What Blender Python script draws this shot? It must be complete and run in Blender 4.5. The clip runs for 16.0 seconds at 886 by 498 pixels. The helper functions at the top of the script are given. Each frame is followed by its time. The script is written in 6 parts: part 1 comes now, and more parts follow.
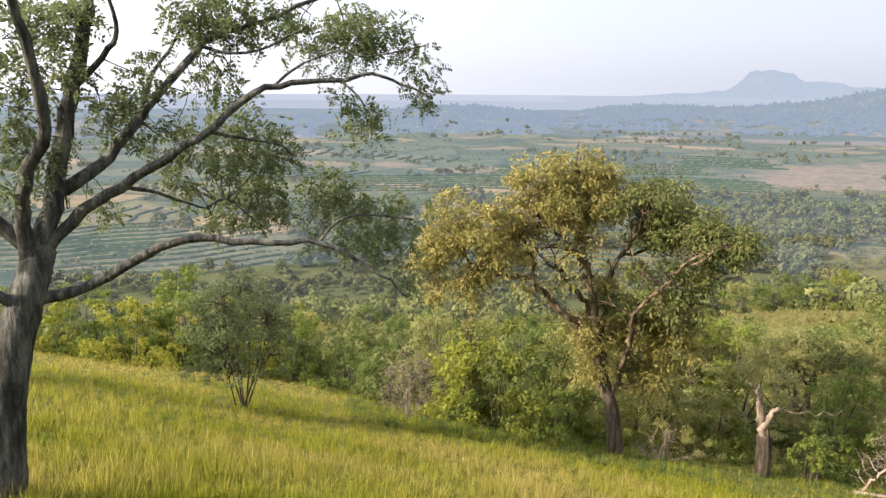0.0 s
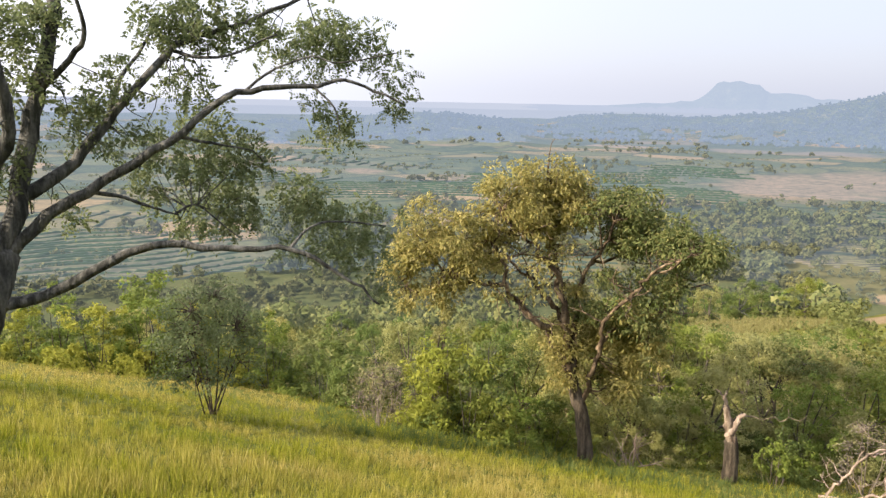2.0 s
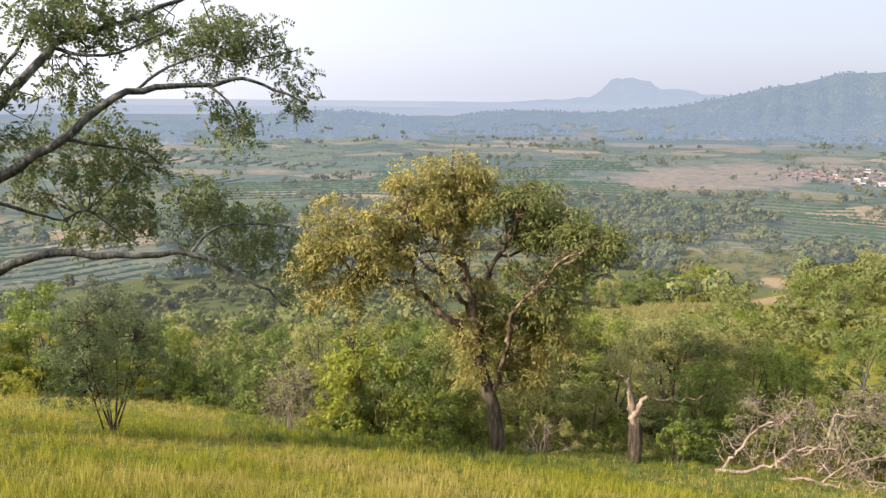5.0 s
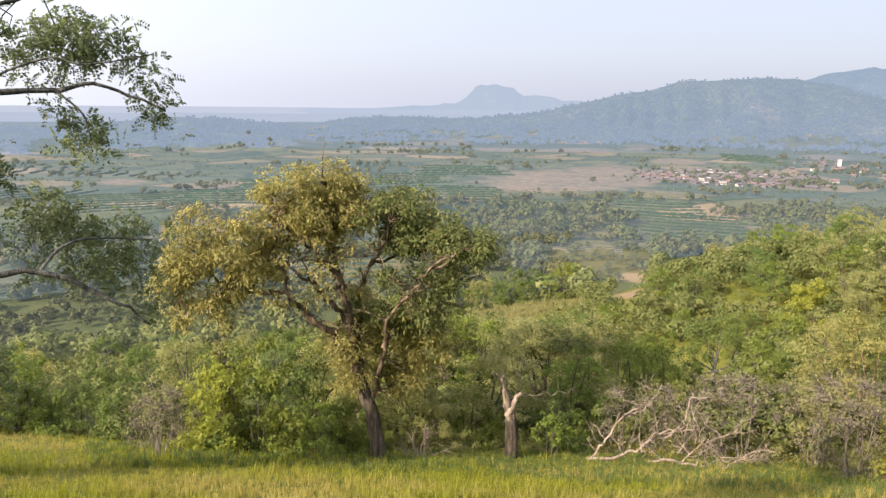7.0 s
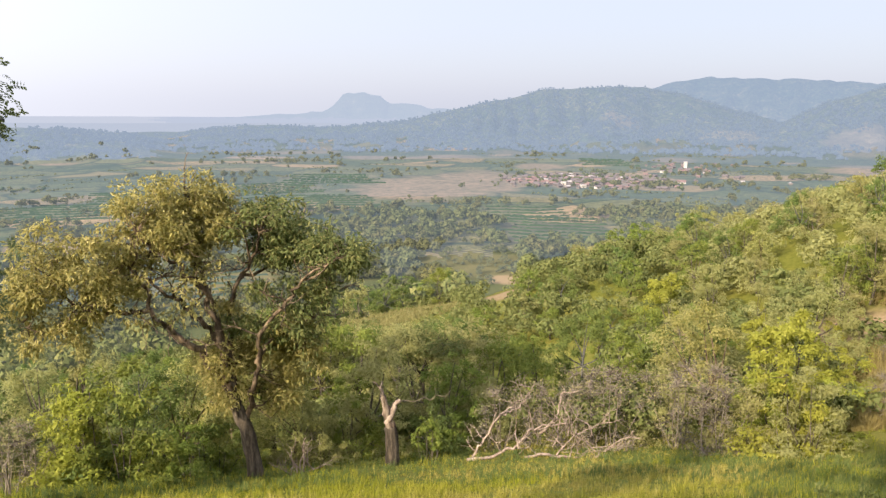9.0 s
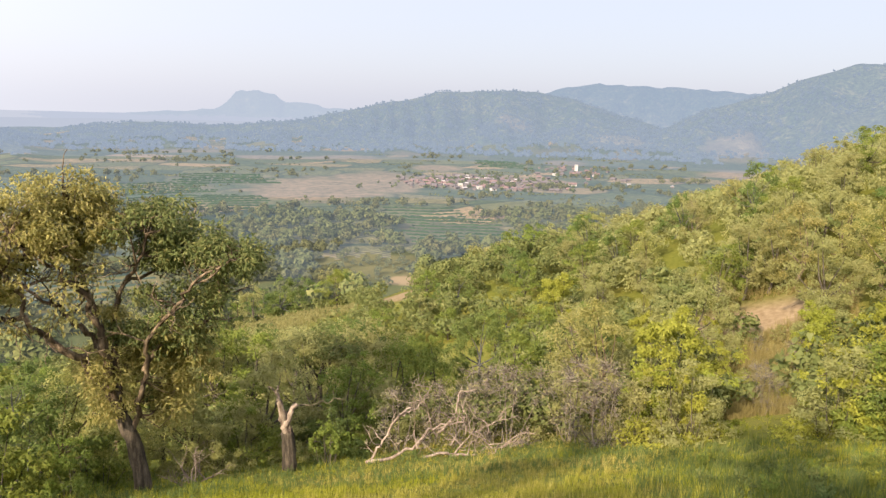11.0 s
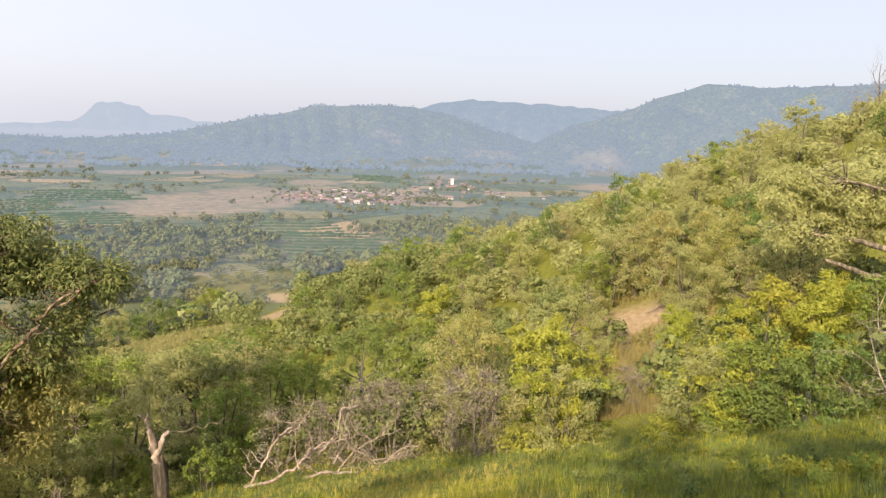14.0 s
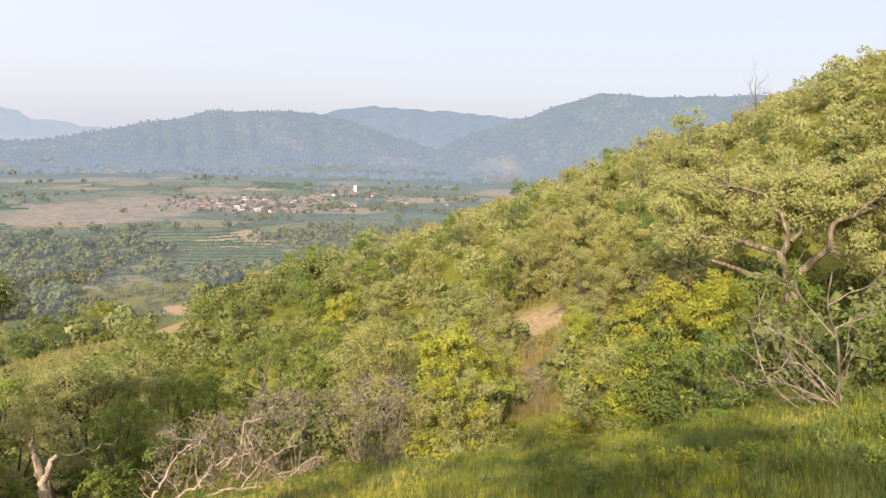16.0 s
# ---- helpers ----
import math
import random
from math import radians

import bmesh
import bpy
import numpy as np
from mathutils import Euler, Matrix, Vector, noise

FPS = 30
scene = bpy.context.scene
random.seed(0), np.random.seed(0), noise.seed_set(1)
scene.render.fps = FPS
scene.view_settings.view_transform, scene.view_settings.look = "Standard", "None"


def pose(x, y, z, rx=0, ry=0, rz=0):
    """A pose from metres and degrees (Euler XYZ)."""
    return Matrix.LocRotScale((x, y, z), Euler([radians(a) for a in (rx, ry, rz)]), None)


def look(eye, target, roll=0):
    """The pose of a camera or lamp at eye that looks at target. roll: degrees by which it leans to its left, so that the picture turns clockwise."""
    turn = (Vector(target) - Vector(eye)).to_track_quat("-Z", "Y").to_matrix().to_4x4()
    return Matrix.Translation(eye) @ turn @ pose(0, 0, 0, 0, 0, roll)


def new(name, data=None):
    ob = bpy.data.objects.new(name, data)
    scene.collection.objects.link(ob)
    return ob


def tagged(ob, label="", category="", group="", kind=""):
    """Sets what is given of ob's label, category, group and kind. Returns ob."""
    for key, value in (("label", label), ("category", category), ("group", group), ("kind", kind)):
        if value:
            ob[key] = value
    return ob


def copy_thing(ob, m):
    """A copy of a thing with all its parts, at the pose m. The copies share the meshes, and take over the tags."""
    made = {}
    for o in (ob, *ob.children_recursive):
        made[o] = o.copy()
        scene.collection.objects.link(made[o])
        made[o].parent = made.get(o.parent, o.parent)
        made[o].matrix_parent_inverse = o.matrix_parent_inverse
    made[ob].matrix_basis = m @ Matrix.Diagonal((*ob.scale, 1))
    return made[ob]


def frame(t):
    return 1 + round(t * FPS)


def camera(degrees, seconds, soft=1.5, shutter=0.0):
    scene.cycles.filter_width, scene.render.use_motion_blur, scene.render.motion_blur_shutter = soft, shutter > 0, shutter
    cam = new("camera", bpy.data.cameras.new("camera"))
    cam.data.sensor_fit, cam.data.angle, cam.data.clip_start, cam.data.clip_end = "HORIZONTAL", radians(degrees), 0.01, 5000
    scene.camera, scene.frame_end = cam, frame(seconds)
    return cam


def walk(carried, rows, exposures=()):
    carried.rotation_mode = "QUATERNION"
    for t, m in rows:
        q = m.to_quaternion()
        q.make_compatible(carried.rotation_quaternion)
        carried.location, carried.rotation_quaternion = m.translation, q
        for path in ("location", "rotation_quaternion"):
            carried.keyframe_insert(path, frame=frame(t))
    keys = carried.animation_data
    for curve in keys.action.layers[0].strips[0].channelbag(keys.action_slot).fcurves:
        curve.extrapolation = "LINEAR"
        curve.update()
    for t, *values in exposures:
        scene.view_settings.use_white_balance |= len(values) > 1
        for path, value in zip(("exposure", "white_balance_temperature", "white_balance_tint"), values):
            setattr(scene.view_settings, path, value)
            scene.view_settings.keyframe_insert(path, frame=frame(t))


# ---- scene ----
cam = camera(62.2, 16.0, soft=1.42)
EYE = 1.6
PATH = [
    (0.0, 77.66, -0.33, 0.11),
    (0.5, 77.72, -0.58, -0.37),
    (1.0, 78.08, -0.39, -1.09),
    (1.5, 78.12, -0.55, -1.59),
    (2.0, 78.23, -1.00, -1.98),
    (2.5, 78.23, -0.80, -2.94),
    (3.0, 78.08, -0.20, -3.82),
    (3.5, 77.84, -0.37, -4.77),
    (4.0, 77.90, -0.40, -6.04),
    (6.5, 78.71, -0.73, -16.73),
    (7.0, 78.72, -0.57, -19.48),
    (7.5, 78.89, -0.68, -21.36),
    (8.0, 79.12, -1.12, -23.81),
    (8.5, 79.31, -0.68, -26.87),
    (11.0, 79.60, -1.48, -37.46),
    (11.5, 79.89, -1.99, -39.20),
    (12.0, 80.39, -2.27, -40.42),
    (12.5, 80.78, -2.24, -42.13),
    (13.0, 80.76, -2.30, -44.12),
    (13.5, 80.64, -2.25, -45.35),
    (14.0, 80.96, -1.80, -46.97),
    (14.5, 80.88, -1.19, -48.33),
    (15.0, 80.91, -1.70, -50.39),
    (15.5, 81.28, -1.75, -52.43),
    (16.0, 81.71, -1.94, -54.49),
]
walk(cam, [(t, pose(0, 0, EYE, rx, ry, rz)) for t, rx, ry, rz in PATH], exposures=[(0.0, 1.60, 6360, 14), (4.0, 1.58, 6340, 14), (6.5, 1.51, 6290, 14), (8.5, 1.54, 6390, 14), (11.0, 1.56, 6580, 14), (16.0, 1.58, 6700, 14)])

# ---- world and sun ----
SUN_AZ, SUN_EL = -110.0, 28.0
world = bpy.data.worlds.new("sky")
scene.world = world
world.use_nodes = True
wt = world.node_tree
wt.nodes.clear()
w_out = wt.nodes.new("ShaderNodeOutputWorld")
w_bg = wt.nodes.new("ShaderNodeBackground")
w_sky = wt.nodes.new("ShaderNodeTexSky")
w_sky.sky_type = "NISHITA"
w_sky.sun_disc = False
w_sky.sun_elevation = radians(SUN_EL)
w_sky.sun_rotation = radians(SUN_AZ)
w_sky.dust_density = 3.0
w_sky.air_density = 1.0
w_mix = wt.nodes.new("ShaderNodeMix")
w_mix.data_type = "RGBA"
w_mix.inputs["Factor"].default_value = 0.76
w_mix.inputs[7].default_value = (3.58, 3.78, 4.34, 1)
wt.links.new(w_sky.outputs[0], w_mix.inputs[6])
# the haze is brighter towards the sun
w_dir = wt.nodes.new("ShaderNodeTexCoord")
w_dot = wt.nodes.new("ShaderNodeVectorMath")
w_dot.operation = "DOT_PRODUCT"
w_dot.inputs[1].default_value = (math.sin(radians(SUN_AZ)) * math.cos(radians(SUN_EL)), math.cos(radians(SUN_AZ)) * math.cos(radians(SUN_EL)), math.sin(radians(SUN_EL)))
w_map = wt.nodes.new("ShaderNodeMapRange")
w_map.inputs[1].default_value, w_map.inputs[2].default_value = -1.0, 1.0
w_pow = wt.nodes.new("ShaderNodeMath")
w_pow.operation = "POWER"
w_pow.inputs[1].default_value = 2.0
w_glow = wt.nodes.new("ShaderNodeMix")
w_glow.data_type, w_glow.blend_type = "RGBA", "ADD"
w_glow.inputs[7].default_value = (9.3, 9.1, 8.9, 1)
wt.links.new(w_dir.outputs["Generated"], w_dot.inputs[0])
wt.links.new(w_dot.outputs["Value"], w_map.inputs[0])
wt.links.new(w_map.outputs[0], w_pow.inputs[0])
wt.links.new(w_pow.outputs[0], w_glow.inputs[0])
wt.links.new(w_mix.outputs[2], w_glow.inputs[6])
wt.links.new(w_glow.outputs[2], w_bg.inputs[0])
w_bg.inputs[1].default_value = 0.073
wt.links.new(w_bg.outputs[0], w_out.inputs[0])

sun = new("sun", bpy.data.lights.new("sun", "SUN"))
sun.data.energy = 3.9
sun.data.angle = radians(0.6)
sun.data.color = (1.0, 0.855, 0.62)
sa, se = radians(SUN_AZ), radians(SUN_EL)
sun.matrix_world = look((0, 0, 60), (-math.sin(sa) * math.cos(se), -math.cos(sa) * math.cos(se), 60 - math.sin(se)))

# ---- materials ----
# colour of the haze that distant materials give off as emission
HAZE_TINT = (0.111, 0.138, 0.165)


def nodes_of(name):
    m = bpy.data.materials.new(name)
    m.use_nodes = True
    nt = m.node_tree
    return m, nt, nt.nodes["Principled BSDF"], nt.nodes["Material Output"]


def ramp(nt, fac, stops):
    n = nt.nodes.new("ShaderNodeValToRGB")
    e = n.color_ramp.elements
    while len(e) < len(stops):
        e.new(0.5)
    for k, (p, c) in zip(e, stops):
        k.position, k.color = p, (*c, 1)
    nt.links.new(fac, n.inputs[0])
    return n.outputs[0]


def mixed(nt, fac, a, b, mode="MIX"):
    n = nt.nodes.new("ShaderNodeMix")
    n.data_type, n.blend_type = "RGBA", mode
    for sock, v in ((n.inputs[0], fac), (n.inputs[6], a), (n.inputs[7], b)):
        if hasattr(v, "links"):
            nt.links.new(v, sock)
        elif isinstance(v, tuple):
            sock.default_value = (*v, 1)
        else:
            sock.default_value = v
    return n.outputs[2]


def noise_tex(nt, scale, detail=4.0, rough=0.6, stretch=(1, 1, 1), coord="Object"):
    tc = nt.nodes.new("ShaderNodeTexCoord")
    mp = nt.nodes.new("ShaderNodeMapping")
    mp.inputs["Scale"].default_value = stretch
    n = nt.nodes.new("ShaderNodeTexNoise")
    n.inputs["Scale"].default_value, n.inputs["Detail"].default_value, n.inputs["Roughness"].default_value = scale, detail, rough
    nt.links.new(tc.outputs[coord], mp.inputs[0])
    nt.links.new(mp.outputs[0], n.inputs[0])
    return n.outputs[0]


def haze_glow(m, nt, amount, tint=HAZE_TINT):
    """Painted haze: mixes a tinted emission into the material, stronger with distance."""
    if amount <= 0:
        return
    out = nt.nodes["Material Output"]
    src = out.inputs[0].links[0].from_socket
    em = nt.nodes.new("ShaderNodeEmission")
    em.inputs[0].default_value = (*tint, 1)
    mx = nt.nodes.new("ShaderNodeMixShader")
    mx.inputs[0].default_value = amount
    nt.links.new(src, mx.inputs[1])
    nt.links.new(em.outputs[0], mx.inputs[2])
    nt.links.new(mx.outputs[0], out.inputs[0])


def leaf_mat(name, stops, translucent=0.35, rough=0.55, far=0.0, tint=None):
    m, nt, b, out = nodes_of(name)
    geo = nt.nodes.new("ShaderNodeNewGeometry")
    obi = nt.nodes.new("ShaderNodeObjectInfo")
    tone = nt.nodes.new("ShaderNodeMix")
    tone.inputs[0].default_value = 0.5
    nt.links.new(geo.outputs["Random Per Island"], tone.inputs[2])
    nt.links.new(noise_tex(nt, 2.2 if not far else 0.12, 3.0, 0.6), tone.inputs[3])
    col = ramp(nt, tone.outputs[0], stops)
    hsv = nt.nodes.new("ShaderNodeHueSaturation")
    mr = nt.nodes.new("ShaderNodeMapRange")
    mr.inputs[3].default_value, mr.inputs[4].default_value = 0.490, 0.519
    nt.links.new(obi.outputs["Random"], mr.inputs[0])
    nt.links.new(mr.outputs[0], hsv.inputs["Hue"])
    mv = nt.nodes.new("ShaderNodeMapRange")
    mv.inputs[3].default_value, mv.inputs[4].default_value = 0.82, 1.18
    nz = noise_tex(nt, 0.9 if not far else 0.03, 2.0)
    nt.links.new(nz, mv.inputs[0])
    nt.links.new(mv.outputs[0], hsv.inputs["Value"])
    nt.links.new(col, hsv.inputs["Color"])
    nt.links.new(hsv.outputs[0], b.inputs["Base Color"])
    b.inputs["Roughness"].default_value = rough
    b.inputs["Specular IOR Level"].default_value = 0.08
    tr = nt.nodes.new("ShaderNodeBsdfTranslucent")
    nt.links.new(hsv.outputs[0], tr.inputs[0])
    mx = nt.nodes.new("ShaderNodeMixShader")
    mx.inputs[0].default_value = translucent
    nt.links.new(b.outputs[0], mx.inputs[1])
    nt.links.new(tr.outputs[0], mx.inputs[2])
    nt.links.new(mx.outputs[0], out.inputs[0])
    haze_glow(m, nt, far, tint or HAZE_TINT)
    return m


def bark_mat(name, c1, c2, scale=6.0, bump=0.4):
    """Fissured bark: ridges along the stem, blotches and lichen over them."""
    m, nt, b, out = nodes_of(name)
    n1 = noise_tex(nt, scale, 6.0, 0.65, (1, 1, 0.18))
    n2 = noise_tex(nt, scale * 0.2, 3.0)
    n3 = noise_tex(nt, scale * 3.0, 3.0, 0.6)
    col = ramp(nt, n1, [(0.32, tuple(0.45 * v for v in c1)), (0.45, c1), (0.68, c2)])
    col = mixed(nt, ramp(nt, n2, [(0.4, (0, 0, 0)), (0.65, (0.75, 0.75, 0.75))]), col, mixed(nt, 1.0, col, (0.55, 0.56, 0.55), "MULTIPLY"))
    col = mixed(nt, 0.35, col, ramp(nt, n3, [(0.35, (0.5, 0.5, 0.5)), (0.65, (1.4, 1.4, 1.4))]), "MULTIPLY")
    nt.links.new(col, b.inputs["Base Color"])
    b.inputs["Roughness"].default_value = 0.9
    b.inputs["Specular IOR Level"].default_value = 0.15
    bp = nt.nodes.new("ShaderNodeBump")
    bp.inputs["Strength"].default_value, bp.inputs["Distance"].default_value = bump, 0.05
    nt.links.new(n1, bp.inputs["Height"])
    nt.links.new(bp.outputs[0], b.inputs["Normal"])
    return m


def plain_mat(name, c1, c2, scale=1.0, rough=0.8, far=0.0):
    m, nt, b, out = nodes_of(name)
    n1 = noise_tex(nt, scale, 5.0)
    nt.links.new(ramp(nt, n1, [(0.3, c1), (0.7, c2)]), b.inputs["Base Color"])
    b.inputs["Roughness"].default_value = rough
    haze_glow(m, nt, far)
    return m


BARK_DARK = bark_mat("bark_dark", (0.055, 0.056, 0.054), (0.19, 0.185, 0.172), 16.0, 1.0)
BARK_WARM = bark_mat("bark_warm", (0.075, 0.054, 0.036), (0.27, 0.2, 0.132), 7.0, 0.9)
BARK_PALE = bark_mat("bark_pale", (0.21, 0.16, 0.13), (0.40, 0.32, 0.26), 10.0)
BARK_TWIG = bark_mat("bark_twig", (0.15, 0.125, 0.10), (0.30, 0.255, 0.205), 10.0)
TORN_WOOD = bark_mat("torn_wood", (0.115, 0.083, 0.064), (0.32, 0.262, 0.205), 12.0, 0.9)
BARK_OLD = bark_mat("bark_old", (0.045, 0.037, 0.029), (0.15, 0.12, 0.09), 8.0, 0.9)
BARK_TAN = bark_mat("bark_tan", (0.075, 0.06, 0.043), (0.235, 0.19, 0.13), 8.0, 0.8)
BARK_GREY = bark_mat("bark_grey", (0.06, 0.05, 0.04), (0.17, 0.145, 0.115), 10.0)
LEAF_DARK = leaf_mat("leaf_dark", [(0.0, (0.10, 0.125, 0.058)), (0.6, (0.165, 0.19, 0.088)), (1.0, (0.29, 0.285, 0.14))], 0.45)
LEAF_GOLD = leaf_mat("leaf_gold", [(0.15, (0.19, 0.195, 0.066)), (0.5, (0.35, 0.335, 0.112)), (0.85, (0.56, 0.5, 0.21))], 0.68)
LEAF_GREEN = leaf_mat("leaf_green", [(0.0, (0.101, 0.141, 0.030)), (0.6, (0.185, 0.215, 0.045)), (1.0, (0.302, 0.293, 0.075))], 0.5)
LEAF_DEEP = leaf_mat("leaf_deep", [(0.0, (0.078, 0.121, 0.034)), (0.7, (0.140, 0.178, 0.048)), (1.0, (0.235, 0.252, 0.065))], 0.45)
LEAF_LIME = leaf_mat("leaf_lime", [(0.0, (0.186, 0.202, 0.033)), (0.6, (0.294, 0.296, 0.048)), (1.0, (0.400, 0.372, 0.098))], 0.5)
LEAF_OLIVE = leaf_mat("leaf_olive", [(0.0, (0.213, 0.218, 0.081)), (0.6, (0.326, 0.315, 0.126)), (1.0, (0.379, 0.347, 0.152))], 0.6)
LEAF_SPUR = leaf_mat("leaf_spur", [(0.0, (0.254, 0.261, 0.101)), (0.6, (0.373, 0.363, 0.150)), (1.0, (0.418, 0.389, 0.174))], 0.6)
LEAF_WEED = leaf_mat("leaf_weed", [(0.0, (0.06, 0.09, 0.028)), (0.6, (0.125, 0.15, 0.047)), (1.0, (0.25, 0.233, 0.08))], 0.4)
# own tone of the flat tree; darker copy for the golden tree's shaded side
LEAF_DULL_SHADE = leaf_mat("leaf_dull_shade", [(0.15, (0.09, 0.12, 0.043)), (0.55, (0.163, 0.184, 0.066)), (0.85, (0.31, 0.288, 0.113))], 0.55)
LEAF_DRY = leaf_mat("leaf_dry", [(0.0, (0.15, 0.135, 0.065)), (0.6, (0.225, 0.20, 0.10)), (1.0, (0.31, 0.27, 0.14))], 0.3)
# far: share of haze painted into these woods as emission
WOODS_NEAR = leaf_mat("woods_lower", [(0.0, (0.091, 0.111, 0.036)), (0.6, (0.156, 0.165, 0.056)), (1.0, (0.256, 0.223, 0.080))], 0.35, far=0.06)
WOODS_SPUR = leaf_mat("woods_spur", [(0.0, (0.211, 0.218, 0.084)), (0.6, (0.324, 0.313, 0.129)), (1.0, (0.377, 0.344, 0.152))], 0.6)
WOODS_SLOPE = leaf_mat("woods_slope", [(0.0, (0.09, 0.11, 0.036)), (0.6, (0.148, 0.162, 0.055)), (1.0, (0.235, 0.218, 0.084))], 0.4)
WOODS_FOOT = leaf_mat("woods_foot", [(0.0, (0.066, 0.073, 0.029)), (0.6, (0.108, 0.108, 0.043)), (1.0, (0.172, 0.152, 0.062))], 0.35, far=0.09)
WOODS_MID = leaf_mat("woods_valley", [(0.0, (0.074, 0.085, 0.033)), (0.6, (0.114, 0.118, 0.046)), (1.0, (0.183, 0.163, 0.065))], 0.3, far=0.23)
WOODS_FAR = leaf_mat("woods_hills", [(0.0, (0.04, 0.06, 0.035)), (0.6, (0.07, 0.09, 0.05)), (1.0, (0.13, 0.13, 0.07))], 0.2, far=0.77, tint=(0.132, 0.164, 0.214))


def ground_mat(name, dark):
    m, nt, b, out = nodes_of(name)
    n1, n2, n3 = noise_tex(nt, 0.12, 4.0), noise_tex(nt, 3.0, 6.0), noise_tex(nt, 25.0, 4.0)
    c = ramp(nt, n1, [(0.35, (0.115, 0.145, 0.018)), (0.5, (0.175, 0.175, 0.032)), (0.65, (0.24, 0.195, 0.055))])
    c = mixed(nt, 0.5, c, ramp(nt, n2, [(0.3, (0.06, 0.08, 0.012)), (0.7, (0.26, 0.23, 0.065))]))
    c = mixed(nt, 0.25, c, ramp(nt, n3, [(0.3, (0.04, 0.05, 0.01)), (0.7, (0.30, 0.26, 0.085))]))
    c = mixed(nt, 1.0, c, dark, "MULTIPLY")
    # bare earth where the mesh says so
    at = nt.nodes.new("ShaderNodeAttribute")
    at.attribute_name = "bare"
    earth = ramp(nt, n2, [(0.3, (0.15, 0.105, 0.06)), (0.7, (0.27, 0.20, 0.125))])
    c = mixed(nt, at.outputs["Fac"], c, earth)
    nt.links.new(c, b.inputs["Base Color"])
    b.inputs["Roughness"].default_value = 0.95
    b.inputs["Specular IOR Level"].default_value = 0.05
    bp = nt.nodes.new("ShaderNodeBump")
    bp.inputs["Strength"].default_value, bp.inputs["Distance"].default_value = 0.5, 0.06
    nt.links.new(n2, bp.inputs["Height"])
    nt.links.new(bp.outputs[0], b.inputs["Normal"])
    return m


def field_mat(name, far, tone=(1, 1, 1)):
    """Patchwork of small fields."""
    m, nt, b, out = nodes_of(name)
    tc = nt.nodes.new("ShaderNodeTexCoord")
    mp = nt.nodes.new("ShaderNodeMapping")
    mp.inputs["Scale"].default_value = (0.011, 0.014, 0.0)
    mp.inputs["Rotation"].default_value = (0, 0, 0.35)
    nt.links.new(tc.outputs["Object"], mp.inputs[0])
    warp = nt.nodes.new("ShaderNodeMix")
    warp.data_type = "RGBA"
    warp.blend_type = "ADD"
    warp.inputs[0].default_value = 0.22
    nz = nt.nodes.new("ShaderNodeTexNoise")
    nz.inputs["Scale"].default_value = 1.6
    nt.links.new(mp.outputs[0], nz.inputs[0])
    nt.links.new(mp.outputs[0], warp.inputs[6])
    nt.links.new(nz.outputs["Color"], warp.inputs[7])
    vo, edge = nt.nodes.new("ShaderNodeTexVoronoi"), nt.nodes.new("ShaderNodeTexVoronoi")
    edge.feature = "DISTANCE_TO_EDGE"
    for v in (vo, edge):
        v.inputs["Scale"].default_value, v.inputs["Randomness"].default_value = 1.0, 0.85
        nt.links.new(warp.outputs[2], v.inputs[0])
    sep = nt.nodes.new("ShaderNodeSeparateColor")
    nt.links.new(vo.outputs["Color"], sep.inputs[0])
    c = ramp(nt, sep.outputs[0], [(0.0, (0.033, 0.06, 0.033)), (0.25, (0.05, 0.08, 0.037)), (0.5, (0.075, 0.102, 0.046)), (0.72, (0.125, 0.13, 0.058)), (0.86, (0.24, 0.182, 0.098)), (1.0, (0.36, 0.255, 0.16))])
    n2 = noise_tex(nt, 0.03, 8.0, 0.7)
    n5 = noise_tex(nt, 0.16, 5.0, 0.7)
    c = mixed(nt, 0.4, c, ramp(nt, n2, [(0.3, (0.03, 0.05, 0.026)), (0.55, (0.08, 0.092, 0.045)), (0.75, (0.2, 0.155, 0.085))]))
    c = mixed(nt, 0.55, c, ramp(nt, n5, [(0.34, (0.25, 0.32, 0.26)), (0.5, (0.9, 0.95, 0.9)), (0.7, (1.7, 1.6, 1.5))]), "MULTIPLY")
    wv = nt.nodes.new("ShaderNodeTexWave")
    wv.inputs["Scale"].default_value, wv.inputs["Distortion"].default_value, wv.inputs["Detail"].default_value = 0.075, 12.0, 2.0
    wv.inputs["Detail Scale"].default_value = 0.3
    wv.bands_direction = "Y"
    nt.links.new(tc.outputs["Object"], wv.inputs[0])
    rows = ramp(nt, wv.outputs["Fac"], [(0.25, (0.3, 0.36, 0.34)), (0.6, (1.25, 1.25, 1.15))])
    c = mixed(nt, ramp(nt, sep.outputs[1], [(0.14, (0, 0, 0)), (0.22, (0.9, 0.9, 0.9))]), c, mixed(nt, 1.0, c, rows, "MULTIPLY"))
    # banks and ditches between the plots
    c = mixed(nt, ramp(nt, edge.outputs["Distance"], [(0.015, (0.85, 0.85, 0.85)), (0.05, (0, 0, 0))]), c, (0.018, 0.036, 0.018))
    c = mixed(nt, 1.0, c, tone, "MULTIPLY")
    at = nt.nodes.new("ShaderNodeAttribute")
    at.attribute_name = "bare"
    n4 = noise_tex(nt, 0.12, 6.0, 0.75)
    earth = ramp(nt, n2, [(0.3, (0.08, 0.07, 0.042)), (0.5, (0.18, 0.135, 0.085)), (0.7, (0.27, 0.195, 0.13))])
    earth = mixed(nt, 0.6, earth, ramp(nt, n4, [(0.38, (0.05, 0.055, 0.03)), (0.5, (0.17, 0.125, 0.08)), (0.68, (0.27, 0.195, 0.13))]))
    c = mixed(nt, at.outputs["Fac"], c, earth)
